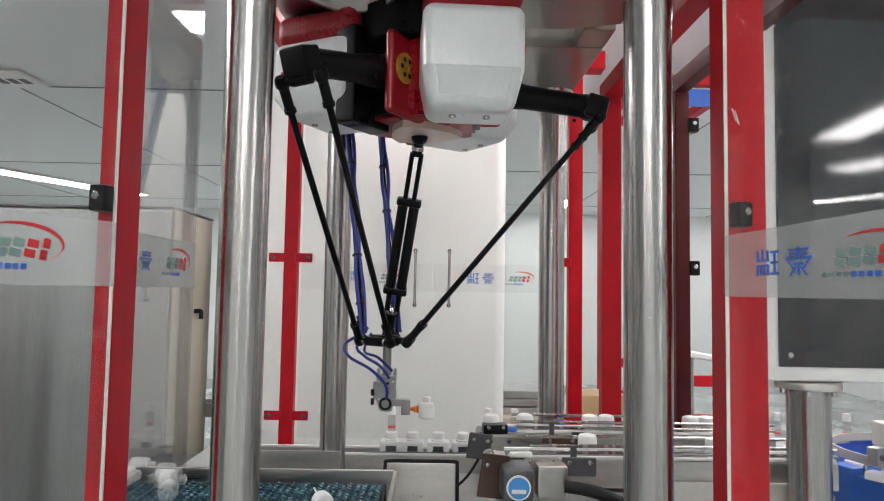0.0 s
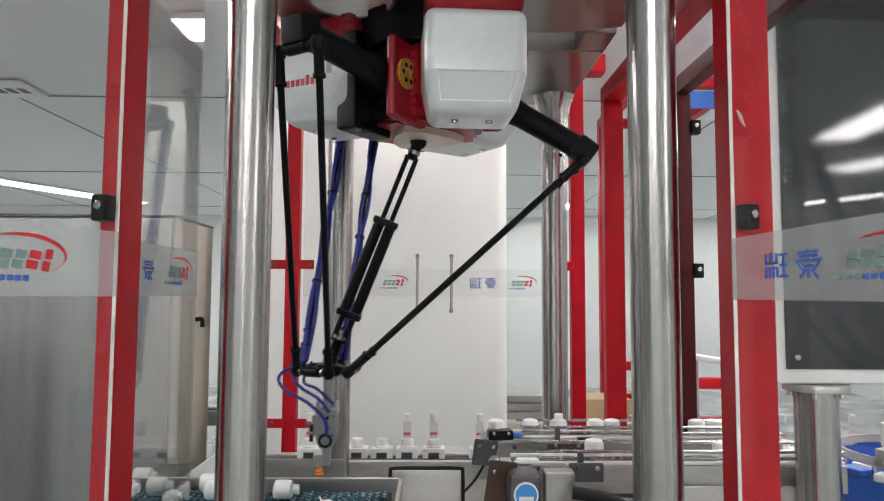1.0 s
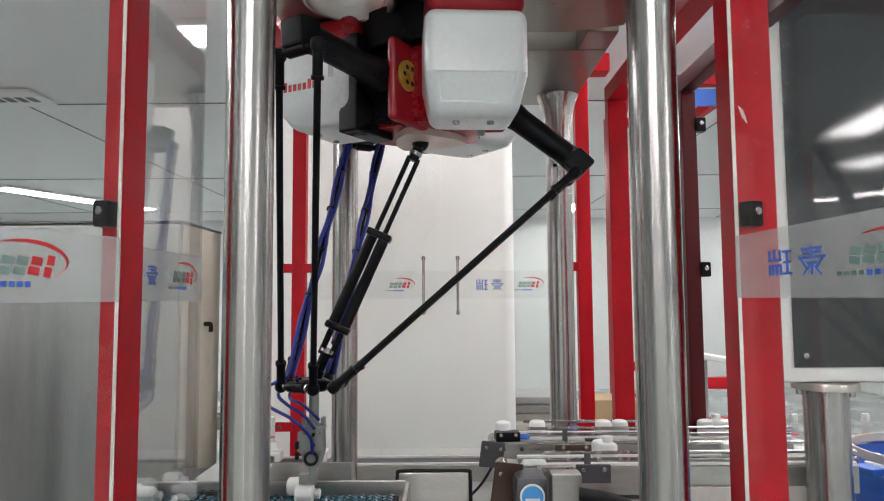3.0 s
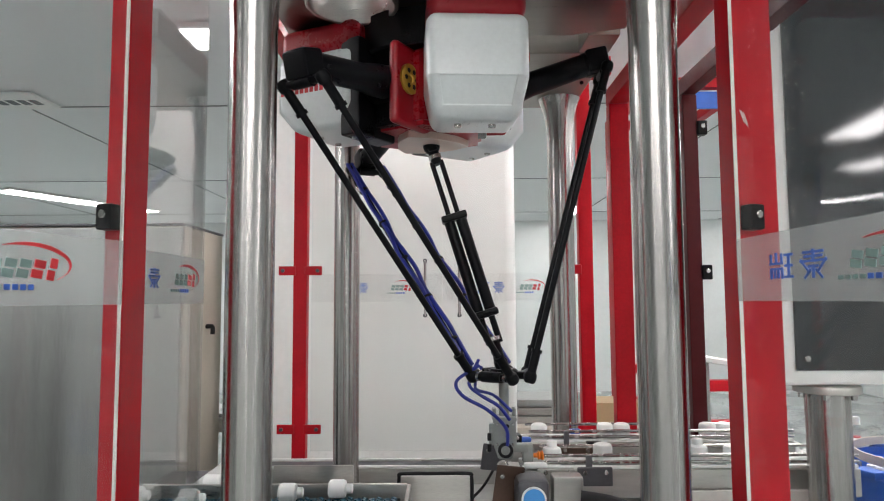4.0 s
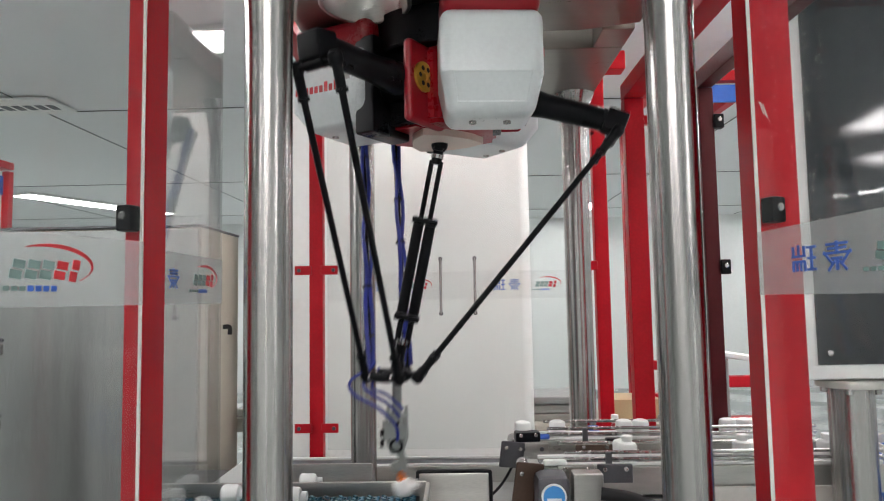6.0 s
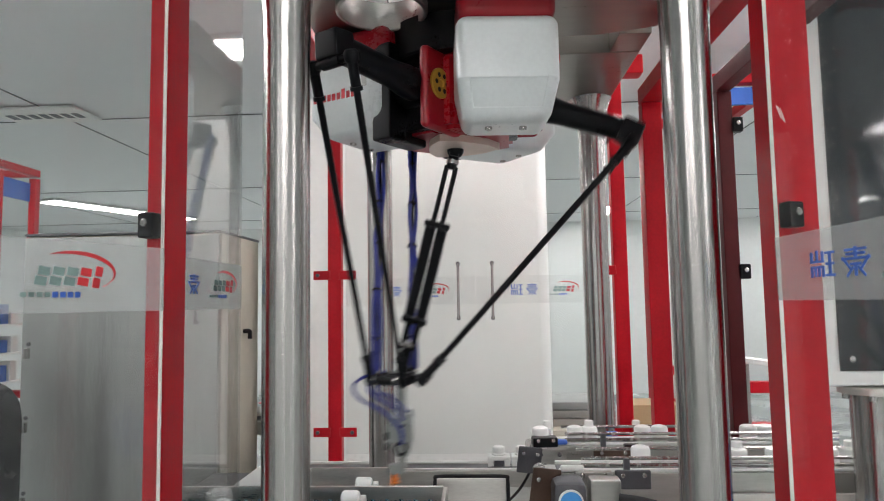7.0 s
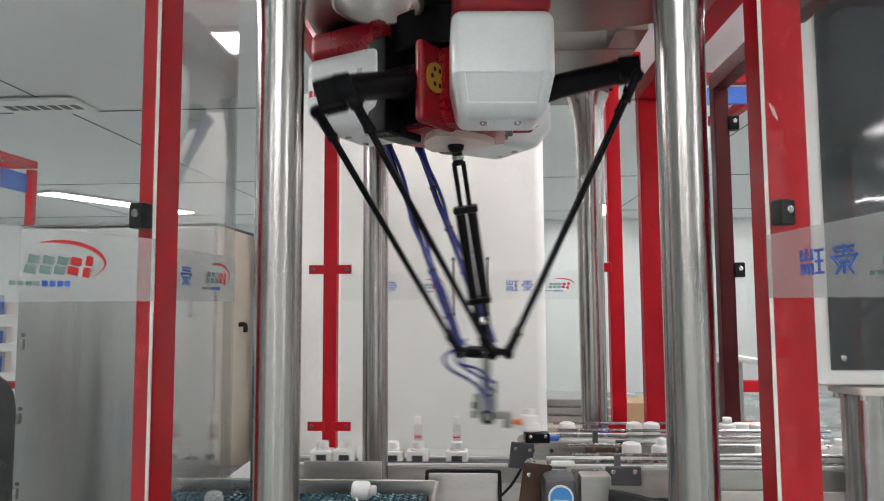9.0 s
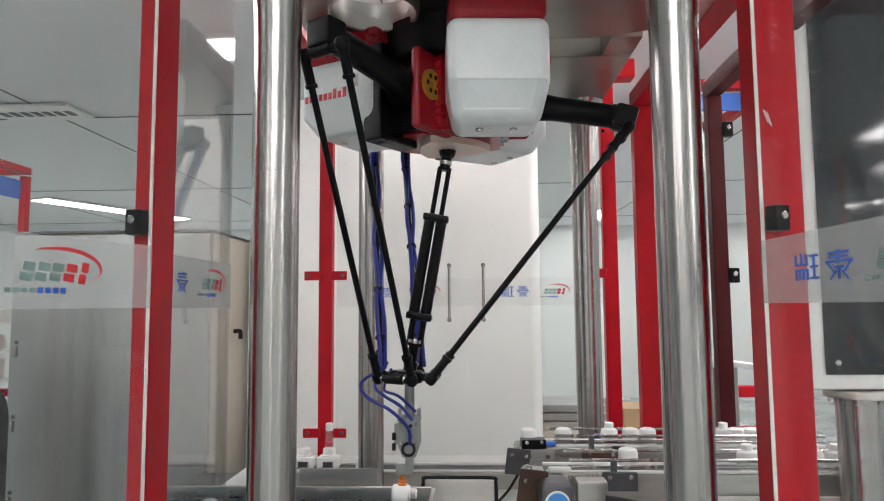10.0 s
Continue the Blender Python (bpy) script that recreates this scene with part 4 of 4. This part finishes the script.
def side_machine(at, w, d, h, label, t=0.06):
    """A red-framed guarded machine with blue fascia and clear panes."""
    ob = thing("guarded_machine", at, label, "machine", "neighbouring machines")
    for sx in (-1, 1):
        for sy in (-1, 1):
            part("post", box((t, t, h), (sx * w / 2, sy * d / 2, h / 2), 0.004), RED, ob, "red painted post")
    for z in (h + 0.032, 0.9, 1.12):
        for sy in (-1, 1):
            part("beam", box((w + t, t, t), (0, sy * d / 2, z), 0.004), RED, ob, "red painted beam")
    for sx in (-1, 1):
        part("side_beam", box((t, d - t, t), (sx * w / 2, 0, h + 0.032), 0.004), RED, ob, "red painted beam")
    part("fascia", box((w - 0.07, 0.02, 0.10), (0, -d / 2 + 0.02, h - 0.06), 0.003), BLUE, ob, "blue fascia board")
    if t < 0.05:
        part("pane", box((w - 0.07, 0.006, h - 1.35), (0, -d / 2 + 0.01, 1.16 + (h - 1.35) / 2)), ACRYLIC, ob, "clear pane")
    part("base", box((w - 0.1, d - 0.1, 0.85), (0, 0, 0.425), 0.01), STEEL_DULL, ob, "steel base cabinet")
    for k in range(6):
        part("carton", box((0.10, 0.12, 0.14 + 0.03 * (k % 3)), (-w / 2 + 0.18 + k * (w - 0.36) / 5, 0.1, 0.93), 0.004), (PLASTIC, BLUE, PLASTIC, CARTON, PLASTIC, BLUE)[k], ob, "small carton inside")
    return ob


left_machine = side_machine(pose(-3.095, 3.55, 0), 0.95, 0.3, 2.375, "red-framed packing machine with a blue fascia", 0.042)
part("side_fascia", box((0.012, 0.25, 0.11), (0.462, 0, 2.29), 0.003), BLUE, left_machine, "blue fascia board")
part("shelf_back", box((0.012, 0.25, 0.70), (0.30, 0, 1.28), 0.003), WHITE_PAINT, left_machine, "white board behind the pane")
for z in (1.20, 1.36, 1.52):
    part("shelf", box((0.14, 0.25, 0.012), (0.385, 0, z), 0.002), WHITE_PAINT, left_machine, "white shelf")
    for k in range(3):
        part("carton", box((0.07, 0.055, 0.07 + 0.02 * ((k + round(z * 50)) % 3)), (0.40, -0.08 + k * 0.08, z + 0.041 + 0.01 * ((k + round(z * 50)) % 3)), 0.003), (PLASTIC, SKY_BLUE, PLASTIC, BLUE)[(k + round(z * 25)) % 4], left_machine, "small carton inside")
side_machine(pose(1.445, 4.15, 0), 0.55, 0.9, 2.80, "red-framed packing machine with a blue fascia")
hood = thing("machine_hood", pose(-2.12, 2.32, 0), "black rounded machine hood with a steel edge", "cover")
profile = [(-0.25, 0.0), (0.25, 0.0), (0.25, 1.17), (0.235, 1.24), (0.19, 1.29), (0.10, 1.325), (-0.25, 1.36)]
part("shell", add_prism(bmesh.new(), profile, -0.3, 0.3, Matrix.Rotation(radians(90), 4, "X"), 0.01), BLACK, hood)
part("edge_strip", box((0.012, 0.012, 0.62), (0.16, -0.306, 0.90), 0.002, Matrix.Rotation(radians(24), 4, "Y")), STEEL_FLAT, hood, "bare steel edge strip")
bench = thing("side_table", pose(-0.86, 2.34, 0), "small table with a dark top beside the feed conveyor", "table")
part("top", box((0.30, 0.24, 0.026), (0, 0, 0.970), 0.004), DARK_PLATE, bench, "dark table top")
part("column", tube((0, 0, 0.012), (0, 0, 0.957), 0.03), STEEL_DULL, bench)
part("foot", lathe([(0.10, 0), (0.10, 0.012)]), STEEL_DULL, bench)
tagged(part("folded_sheet", add_prism(bmesh.new(), [(-0.04, 0.0), (0.09, 0.0), (0.09, 0.085), (0.06, 0.07)], -0.07, 0.07, Matrix.Rotation(radians(90), 4, "X"), 0.002), WHITE_PAINT, None, "", pose(-0.83, 2.34, 0.984)), "white folded sheet on a small dark table", "sheet")


def operator_panel():
    ob = thing("operator_panel", pose(1.0, 1.76, 0), "white-framed operator panel with a dark glass front on a steel column", "control panel")
    part("column", lathe([(0.054, 0.02), (0.054, 1.355)], (-0.008, 0, 0), None, 36), STEEL, ob, "round brushed steel column")
    flange = part("column_flange", lathe([(0.08, 1.355), (0.08, 1.368), (0.077, 1.374)], (-0.008, 0, 0), None, 36), STEEL_FLAT, ob, "bolted steel flange")
    for k in range(6):
        part("flange_bolt", lathe([(0.009, 1.341), (0.009, 1.355)], (-0.008 + 0.068 * math.cos(k * 1.047), 0.068 * math.sin(k * 1.047), 0), None, 8), STEEL, flange)
    part("foot", lathe([(0.11, 0), (0.11, 0.02)], (-0.008, 0, 0), None, 28), STEEL_FLAT, ob)
    frame_ = part("frame", box((0.78, 0.09, 1.24), (0.245, 0, 1.995), 0.012), WHITE_PAINT, ob, "white painted housing")
    part("glass_front", box((0.71, 0.008, 1.14), (0.245, -0.048, 1.985)), GLASS_DARK, frame_, "dark glossy glass front")
    part("key_switch", lathe([(0.008, 0), (0.008, 0.008), (0.005, 0.01)], (-0.085, -0.052, 1.445), Euler((radians(90), 0, 0)).to_matrix().to_4x4(), 14), STEEL, frame_, "bright key switch")


operator_panel()


def bottle_sorter():
    ob = thing("bottle_sorter", pose(1.52, 2.06, 0), "blue bottle sorting bowl on a steel stand with white bottles", "machine")
    part("bowl", lathe([(0.2, 0.86), (0.31, 0.9), (0.33, 1.02), (0.325, 1.08), (0.3, 1.08), (0.29, 1.0), (0.1, 0.97)], sides=40), BLUE, ob, "blue plastic bowl")
    part("stand", lathe([(0.24, 0), (0.24, 0.02), (0.14, 0.05), (0.14, 0.82), (0.22, 0.86)], sides=28), STEEL_DULL, ob)
    for k in range(9):
        part("bottle", lathe([(0.026, 0), (0.026, 0.05), (0.014, 0.058), (0.014, 0.08)], (0.2 * math.cos(k * 0.7), 0.2 * math.sin(k * 0.7), 0.995), None, 16), PLASTIC, ob, "white bottle")
    part("deflector", box((0.05, 0.01, 0.22), (-0.12, -0.2, 1.2), 0.003, Matrix.Rotation(radians(28), 4, "Y")), ALU, ob, "bare aluminium deflector")
    for k in range(20):
        a = k * math.pi / 10
        part("link", box((0.052, 0.075, 0.022), (0.315 * math.cos(a), 0.315 * math.sin(a), 1.092), 0.005, Matrix.Rotation(a, 4, "Z")), BLUE if k % 3 else PLASTIC, ob, "chain link on the rim")
        part("link_pin", tube((0.30 * math.cos(a + 0.15), 0.30 * math.sin(a + 0.15), 1.08), (0.30 * math.cos(a + 0.15), 0.30 * math.sin(a + 0.15), 1.112), 0.007, None, 8), STEEL, ob)
    part("guide_hoop", ring_collar((0, 0), 0.245, 0.252, 1.10, 1.128), BEIGE, ob, "beige guide hoop")
    part("scraper", box((0.20, 0.03, 0.05), (-0.20, -0.14, 1.15), 0.004, Matrix.Rotation(radians(30), 4, "Z")), ALU, ob, "bare aluminium scraper")
    part("hopper", box((0.09, 0.08, 0.07), (-0.25, -0.24, 1.22), 0.008), PLASTIC, ob, "white hopper")
    part("rim_rod", tube((-0.3, -0.25, 1.16), (0.5, -0.25, 1.05), 0.008), STEEL, ob)


bottle_sorter()
tagged(part("white_chute", box((0.5, 0.25, 0.02), (0, 0, 0), 0.004, Matrix.Rotation(radians(9), 4, "Y")), WHITE_PAINT, None, "", pose(1.2, 2.6, 1.335)), "white sheet-metal chute behind the cell", "chute")
ob = thing("chute_column", pose(0.965, 2.6, 0), "round brushed steel column under a white chute", "column")
part("shaft", lathe([(0.05, 0.01), (0.05, 1.352)], sides=28), STEEL, ob)
part("foot", lathe([(0.09, 0), (0.09, 0.01)], sides=28), STEEL_FLAT, ob)


def distant_bench():
    ob = thing("work_bench", pose(0.78, 4.4, 0), "grey steel work bench with stacked trays and a carton", "bench")
    for x in (-0.5, 0.5):
        for y in (-0.25, 0.25):
            part("leg", box((0.05, 0.05, 0.78), (x, y, 0.39), 0.004), ALU, ob)
    part("top", box((1.15, 0.62, 0.04), (0, 0, 0.80), 0.005), BEIGE, ob)
    for k in range(3):
        part("tray", box((0.5, 0.4, 0.045), (-0.2, 0, 0.845 + k * 0.052), 0.006), (STEEL_FLAT, ALU, STEEL_DULL)[k], ob, "flat steel tray")
    part("carton", box((0.3, 0.3, 0.12), (0.32, 0, 0.882), 0.005), CARTON, ob, "tan carton")


distant_bench()


def loose_cable(points, label):
    tagged(part("cable", add_hose(bmesh.new(), points, 0.005), RUBBER), label, "cable")


loose_cable([(0.62, 1.79, 1.09), (0.635, 1.77, 1.02), (0.66, 1.76, 0.95), (0.70, 1.76, 0.87)], "thin black cable hanging beside a conveyor")
sensor = thing("sensor", pose(0.43, 2.287, OUT_Z + 0.004), "small blue sensor with a red lens on a conveyor edge", "sensor")
part("sensor_body", box((0.036, 0.016, 0.016), (0, 0, 0.008), 0.003), BLUE_INK, sensor)
part("lens", box((0.014, 0.003, 0.010), (0.006, -0.009, 0.008), 0.001), RED_INK, sensor, "red lens")
loose_cable([(-0.02, 2.3, 0.88), (0.05, 2.32, 0.90), (0.12, 2.36, 0.95), (0.17, 2.34, 1.04)], "thin black cable rising from the machine bed")


# ---- what moves ----
PLATFORM_ROWS = [
    (0.0, -0.167, 2.22, 1.428), (0.1, -0.165, 2.19, 1.426), (0.2, -0.088, 2.189, 1.418), (0.3, 0.121, 2.192, 1.416), (0.4, 0.159, 2.19, 1.407), (0.5, 0.161, 2.195, 1.405),
    (0.6, 0.126, 2.163, 1.424), (0.7, -0.017, 2.102, 1.428), (0.8, -0.175, 2.06, 1.416), (0.9, -0.318, 2.04, 1.391), (1.0, -0.345, 2.03, 1.373), (1.1, -0.395, 1.99, 1.37),
    (1.2, -0.407, 1.975, 1.358), (1.3, -0.405, 1.97, 1.348), (1.4, -0.38, 1.976, 1.348), (1.5, -0.357, 1.983, 1.356), (1.6, -0.335, 1.96, 1.389), (1.7, -0.228, 1.958, 1.419),
    (1.8, -0.176, 1.96, 1.43), (1.9, -0.174, 1.955, 1.427), (2.0, -0.013, 1.958, 1.412), (2.1, 0.153, 1.957, 1.422), (2.2, 0.159, 1.952, 1.398), (2.3, 0.166, 1.961, 1.388),
    (2.4, 0.14, 1.966, 1.42), (2.5, -0.02, 1.98, 1.412), (2.6, -0.203, 1.96, 1.398), (2.7, -0.345, 1.955, 1.385), (2.85, -0.40, 1.96, 1.35), (3.05, -0.385, 1.965, 1.347),
    (3.25, -0.33, 1.95, 1.395), (3.4, -0.185, 1.94, 1.43), (3.55, -0.17, 1.935, 1.43), (3.7, 0.08, 1.93, 1.42), (3.8, 0.142, 1.925, 1.415), (3.9, 0.15, 1.919, 1.40),
    (4.0, 0.157, 1.916, 1.385), (4.1, 0.135, 1.94, 1.42), (4.2, 0.019, 1.967, 1.424), (4.3, -0.18, 1.99, 1.384), (4.4, -0.245, 2.03, 1.335), (4.5, -0.25, 2.045, 1.307),
    (4.6, -0.252, 2.0, 1.333), (4.7, -0.226, 1.975, 1.398), (4.8, -0.222, 1.944, 1.43), (4.9, -0.202, 1.93, 1.432), (5.0, -0.05, 1.924, 1.417), (5.1, 0.147, 1.924, 1.415),
    (5.2, 0.153, 1.926, 1.399), (5.3, 0.161, 1.931, 1.388), (5.4, 0.15, 1.939, 1.42), (5.5, 0.036, 1.948, 1.409), (5.6, -0.151, 1.94, 1.387), (5.7, -0.217, 1.96, 1.333),
    (5.82, -0.235, 2.0, 1.308), (5.95, -0.225, 2.03, 1.335), (6.1, -0.19, 2.08, 1.43), (6.25, -0.18, 2.12, 1.432), (6.4, 0.02, 2.15, 1.425), (6.5, 0.13, 2.15, 1.412),
    (6.65, 0.14, 2.14, 1.41), (6.8, 0.079, 2.10, 1.44), (6.9, -0.105, 2.05, 1.411), (7.0, -0.251, 2.027, 1.374), (7.1, -0.35, 1.98, 1.341), (7.2, -0.345, 1.95, 1.335),
    (7.3, -0.317, 1.94, 1.345), (7.4, -0.23, 1.935, 1.39), (7.5, -0.19, 1.936, 1.415), (7.6, -0.185, 1.92, 1.43), (7.7, -0.03, 1.92, 1.43), (7.8, 0.138, 1.922, 1.425),
    (7.9, 0.15, 1.92, 1.392), (8.0, 0.155, 1.919, 1.384), (8.1, 0.15, 1.95, 1.42), (8.2, 0.073, 1.99, 1.417), (8.3, -0.134, 2.02, 1.388), (8.4, -0.188, 2.07, 1.342),
    (8.5, -0.172, 2.11, 1.316), (8.6, -0.185, 2.09, 1.345), (8.7, -0.183, 2.12, 1.405), (8.8, -0.176, 2.14, 1.432), (8.9, -0.143, 2.16, 1.43), (9.0, 0.036, 2.19, 1.424),
    (9.1, 0.133, 2.165, 1.415), (9.2, 0.14, 2.15, 1.41), (9.3, 0.132, 2.143, 1.428), (9.4, 0.115, 2.132, 1.445), (9.5, -0.034, 2.10, 1.403), (9.6, -0.184, 2.04, 1.365),
    (9.7, -0.221, 2.0, 1.315), (9.8, -0.224, 1.98, 1.318), (9.9, -0.215, 1.98, 1.37), (10.0, -0.187, 1.978, 1.385),
]
# seconds at which the finger starts to swing down, grips a bottle, and starts to swing up
PICKS = ((0.54, 1.35, 1.35), (2.33, 2.98, 2.98), (4.04, 4.52, 4.52), (5.33, 5.84, 5.84), (6.66, 7.2, 7.2), (8.04, 8.52, 8.52), (9.26, 9.78, 10.05))
PLACES = (0.5, 2.3, 4.0, 5.3, 6.62, 8.0, 9.2, 10.1)


def place_at(t):
    """The platform's place on a smooth curve through its keys."""
    keys = PLATFORM_ROWS
    i = max(k for k in range(len(keys) - 1) if keys[k][0] <= t + 1e-6 or k == 0)
    p = [keys[max(0, min(len(keys) - 1, i + d))] for d in (-1, 0, 1, 2)]
    span = p[2][0] - p[1][0]
    u = (t - p[1][0]) / span
    out = []
    for c in (1, 2, 3):
        m1 = (p[2][c] - p[0][c]) / max(1e-6, p[2][0] - p[0][0]) * span if (p[1][c] - p[0][c]) * (p[2][c] - p[1][c]) > 0 else 0.0
        m2 = (p[3][c] - p[1][c]) / max(1e-6, p[3][0] - p[1][0]) * span if (p[2][c] - p[1][c]) * (p[3][c] - p[2][c]) > 0 else 0.0
        out.append((2 * u ** 3 - 3 * u * u + 1) * p[1][c] + (u ** 3 - 2 * u * u + u) * m1 + (3 * u * u - 2 * u ** 3) * p[2][c] + (u ** 3 - u * u) * m2)
    return Vector(out) - Vector((AX, AY, ZS))


def aimed(a, b, a2):
    """The pose at a with z towards b and x kept near the direction a2."""
    z = (b - a).normalized()
    y = z.cross(a2).normalized()
    x = y.cross(z)
    m = Matrix((x, y, z)).transposed().to_4x4()
    m.translation = a
    return m


def smooth_step(u):
    u = max(0.0, min(1.0, u))
    return u * u * (3 - 2 * u)


def swing(t):
    """How far the finger points down: 0 level, 90 down."""
    down = 0.0
    for start, _, end in PICKS:
        down = max(down, smooth_step((t - start) / 0.22) * smooth_step((end + 0.36 - t) / 0.28))
    return 90 * down


WRIST = Vector((0, 0, -0.205))
GRASP = Vector((0.135, 0, -0.022))


def finger_pose(t):
    return Matrix.Translation(WRIST) @ Matrix.Rotation(radians(swing(t)), 4, "Y")


def carried_pose(t):
    """Where a held bottle is in the room."""
    m = Matrix.Translation(place_at(t) + Vector((AX, AY, ZS))) @ finger_pose(t)
    return m @ Matrix.Translation(GRASP)


def bottle_rows(times, k):
    """A bottle waits on the feed belt, hangs from the cup, then rides away on a conveyor."""
    drop = PLACES[k]
    pick = -1.0 if k == 0 else PICKS[k - 1][1]
    line_y = 2.235 if place_at(drop).y + AY > 2.05 else 1.90
    end = carried_pose(drop).translation
    start = carried_pose(pick) if pick > 0 else carried_pose(0)
    rest = Matrix.Translation((start.translation.x, start.translation.y, 1.0325)) @ start.to_3x3().to_4x4()
    rows = []
    for t in times:
        if t < pick:
            rows.append((t, Matrix.Translation((max(-0.12 * (pick - t), -0.925 - start.translation.x), 0, 0)) @ rest))
        elif t <= drop:
            m = carried_pose(t)
            if t - pick < 0.15:
                m.translation.z = max(m.translation.z, 1.0325)
            rows.append((t, m))
        else:
            u = smooth_step((t - drop) / 0.3)
            x = min(end.x + 0.25 * max(0.0, t - drop - 0.1), 1.06 - 0.06 * k)
            rows.append((t, Matrix.Translation((x, end.y + (line_y - end.y) * u, end.z + (OUT_Z + 0.0245 - end.z) * u))))
    return rows


def motions():
    walk(cam, CAMERA_ROWS)
    coarse = [k / 15 for k in range(151)]
    for ob, t0, x0, low, high in PUCKS:
        rows = []
        for t in coarse:
            x = max(low, min(high, x0 - PUCK_PACE * (t - t0)))
            gone = max(0.0, -0.86 - x)
            along = min(1.18, gone)
            rows.append((t, pose(max(x, -0.86) - 0.287 * along - (gone - along), REAR_Y + 0.958 * along, REAR_Z + 0.003)))
        walk(ob, rows)
    times = [k / 30 for k in range(301)]
    spots = [(t, place_at(t)) for t in times]
    walk(PLATFORM, [(t, Matrix.Translation(p)) for t, p in spots])
    rows_arm = [[], [], []]
    rows_rod = {(k, s): [] for k, s, _ in RODS}
    rows_up, rows_low = [], []
    top = Vector((0, 0, -0.105))
    for t, p in spots:
        for k, a in enumerate(ANGLES):
            lift, e = elbow_of(p, a)
            c, n = Vector((math.cos(a), math.sin(a), 0)), Vector((-math.sin(a), math.cos(a), 0))
            rows_arm[k].append((t, Matrix.Translation(BASE_R * c) @ Matrix.Rotation(a, 4, "Z") @ Matrix.Rotation(-lift, 4, "Y")))
            for s in (-1, 1):
                off = s * BAR / 2 * n
                rows_rod[k, s].append((t, aimed(e + off, p + PLAT_R * c + off, c)))
        low = p + Vector((0, 0, 0.012))
        rows_up.append((t, aimed(top, low, Vector((1, 0, 0)))))
        rows_low.append((t, aimed(low, top, Vector((1, 0, 0)))))
    for arm, rows in zip(ARMS, rows_arm):
        walk(arm, rows)
    for k, s, rod in RODS:
        walk(rod, rows_rod[k, s])
    walk(FINGER, [(t, finger_pose(t)) for t in times])
    for k, ob in enumerate(CARRIED):
        walk(ob, bottle_rows(times, k))
    walk(SHAFT, rows_up)
    walk(SLEEVE, rows_low)


motions()
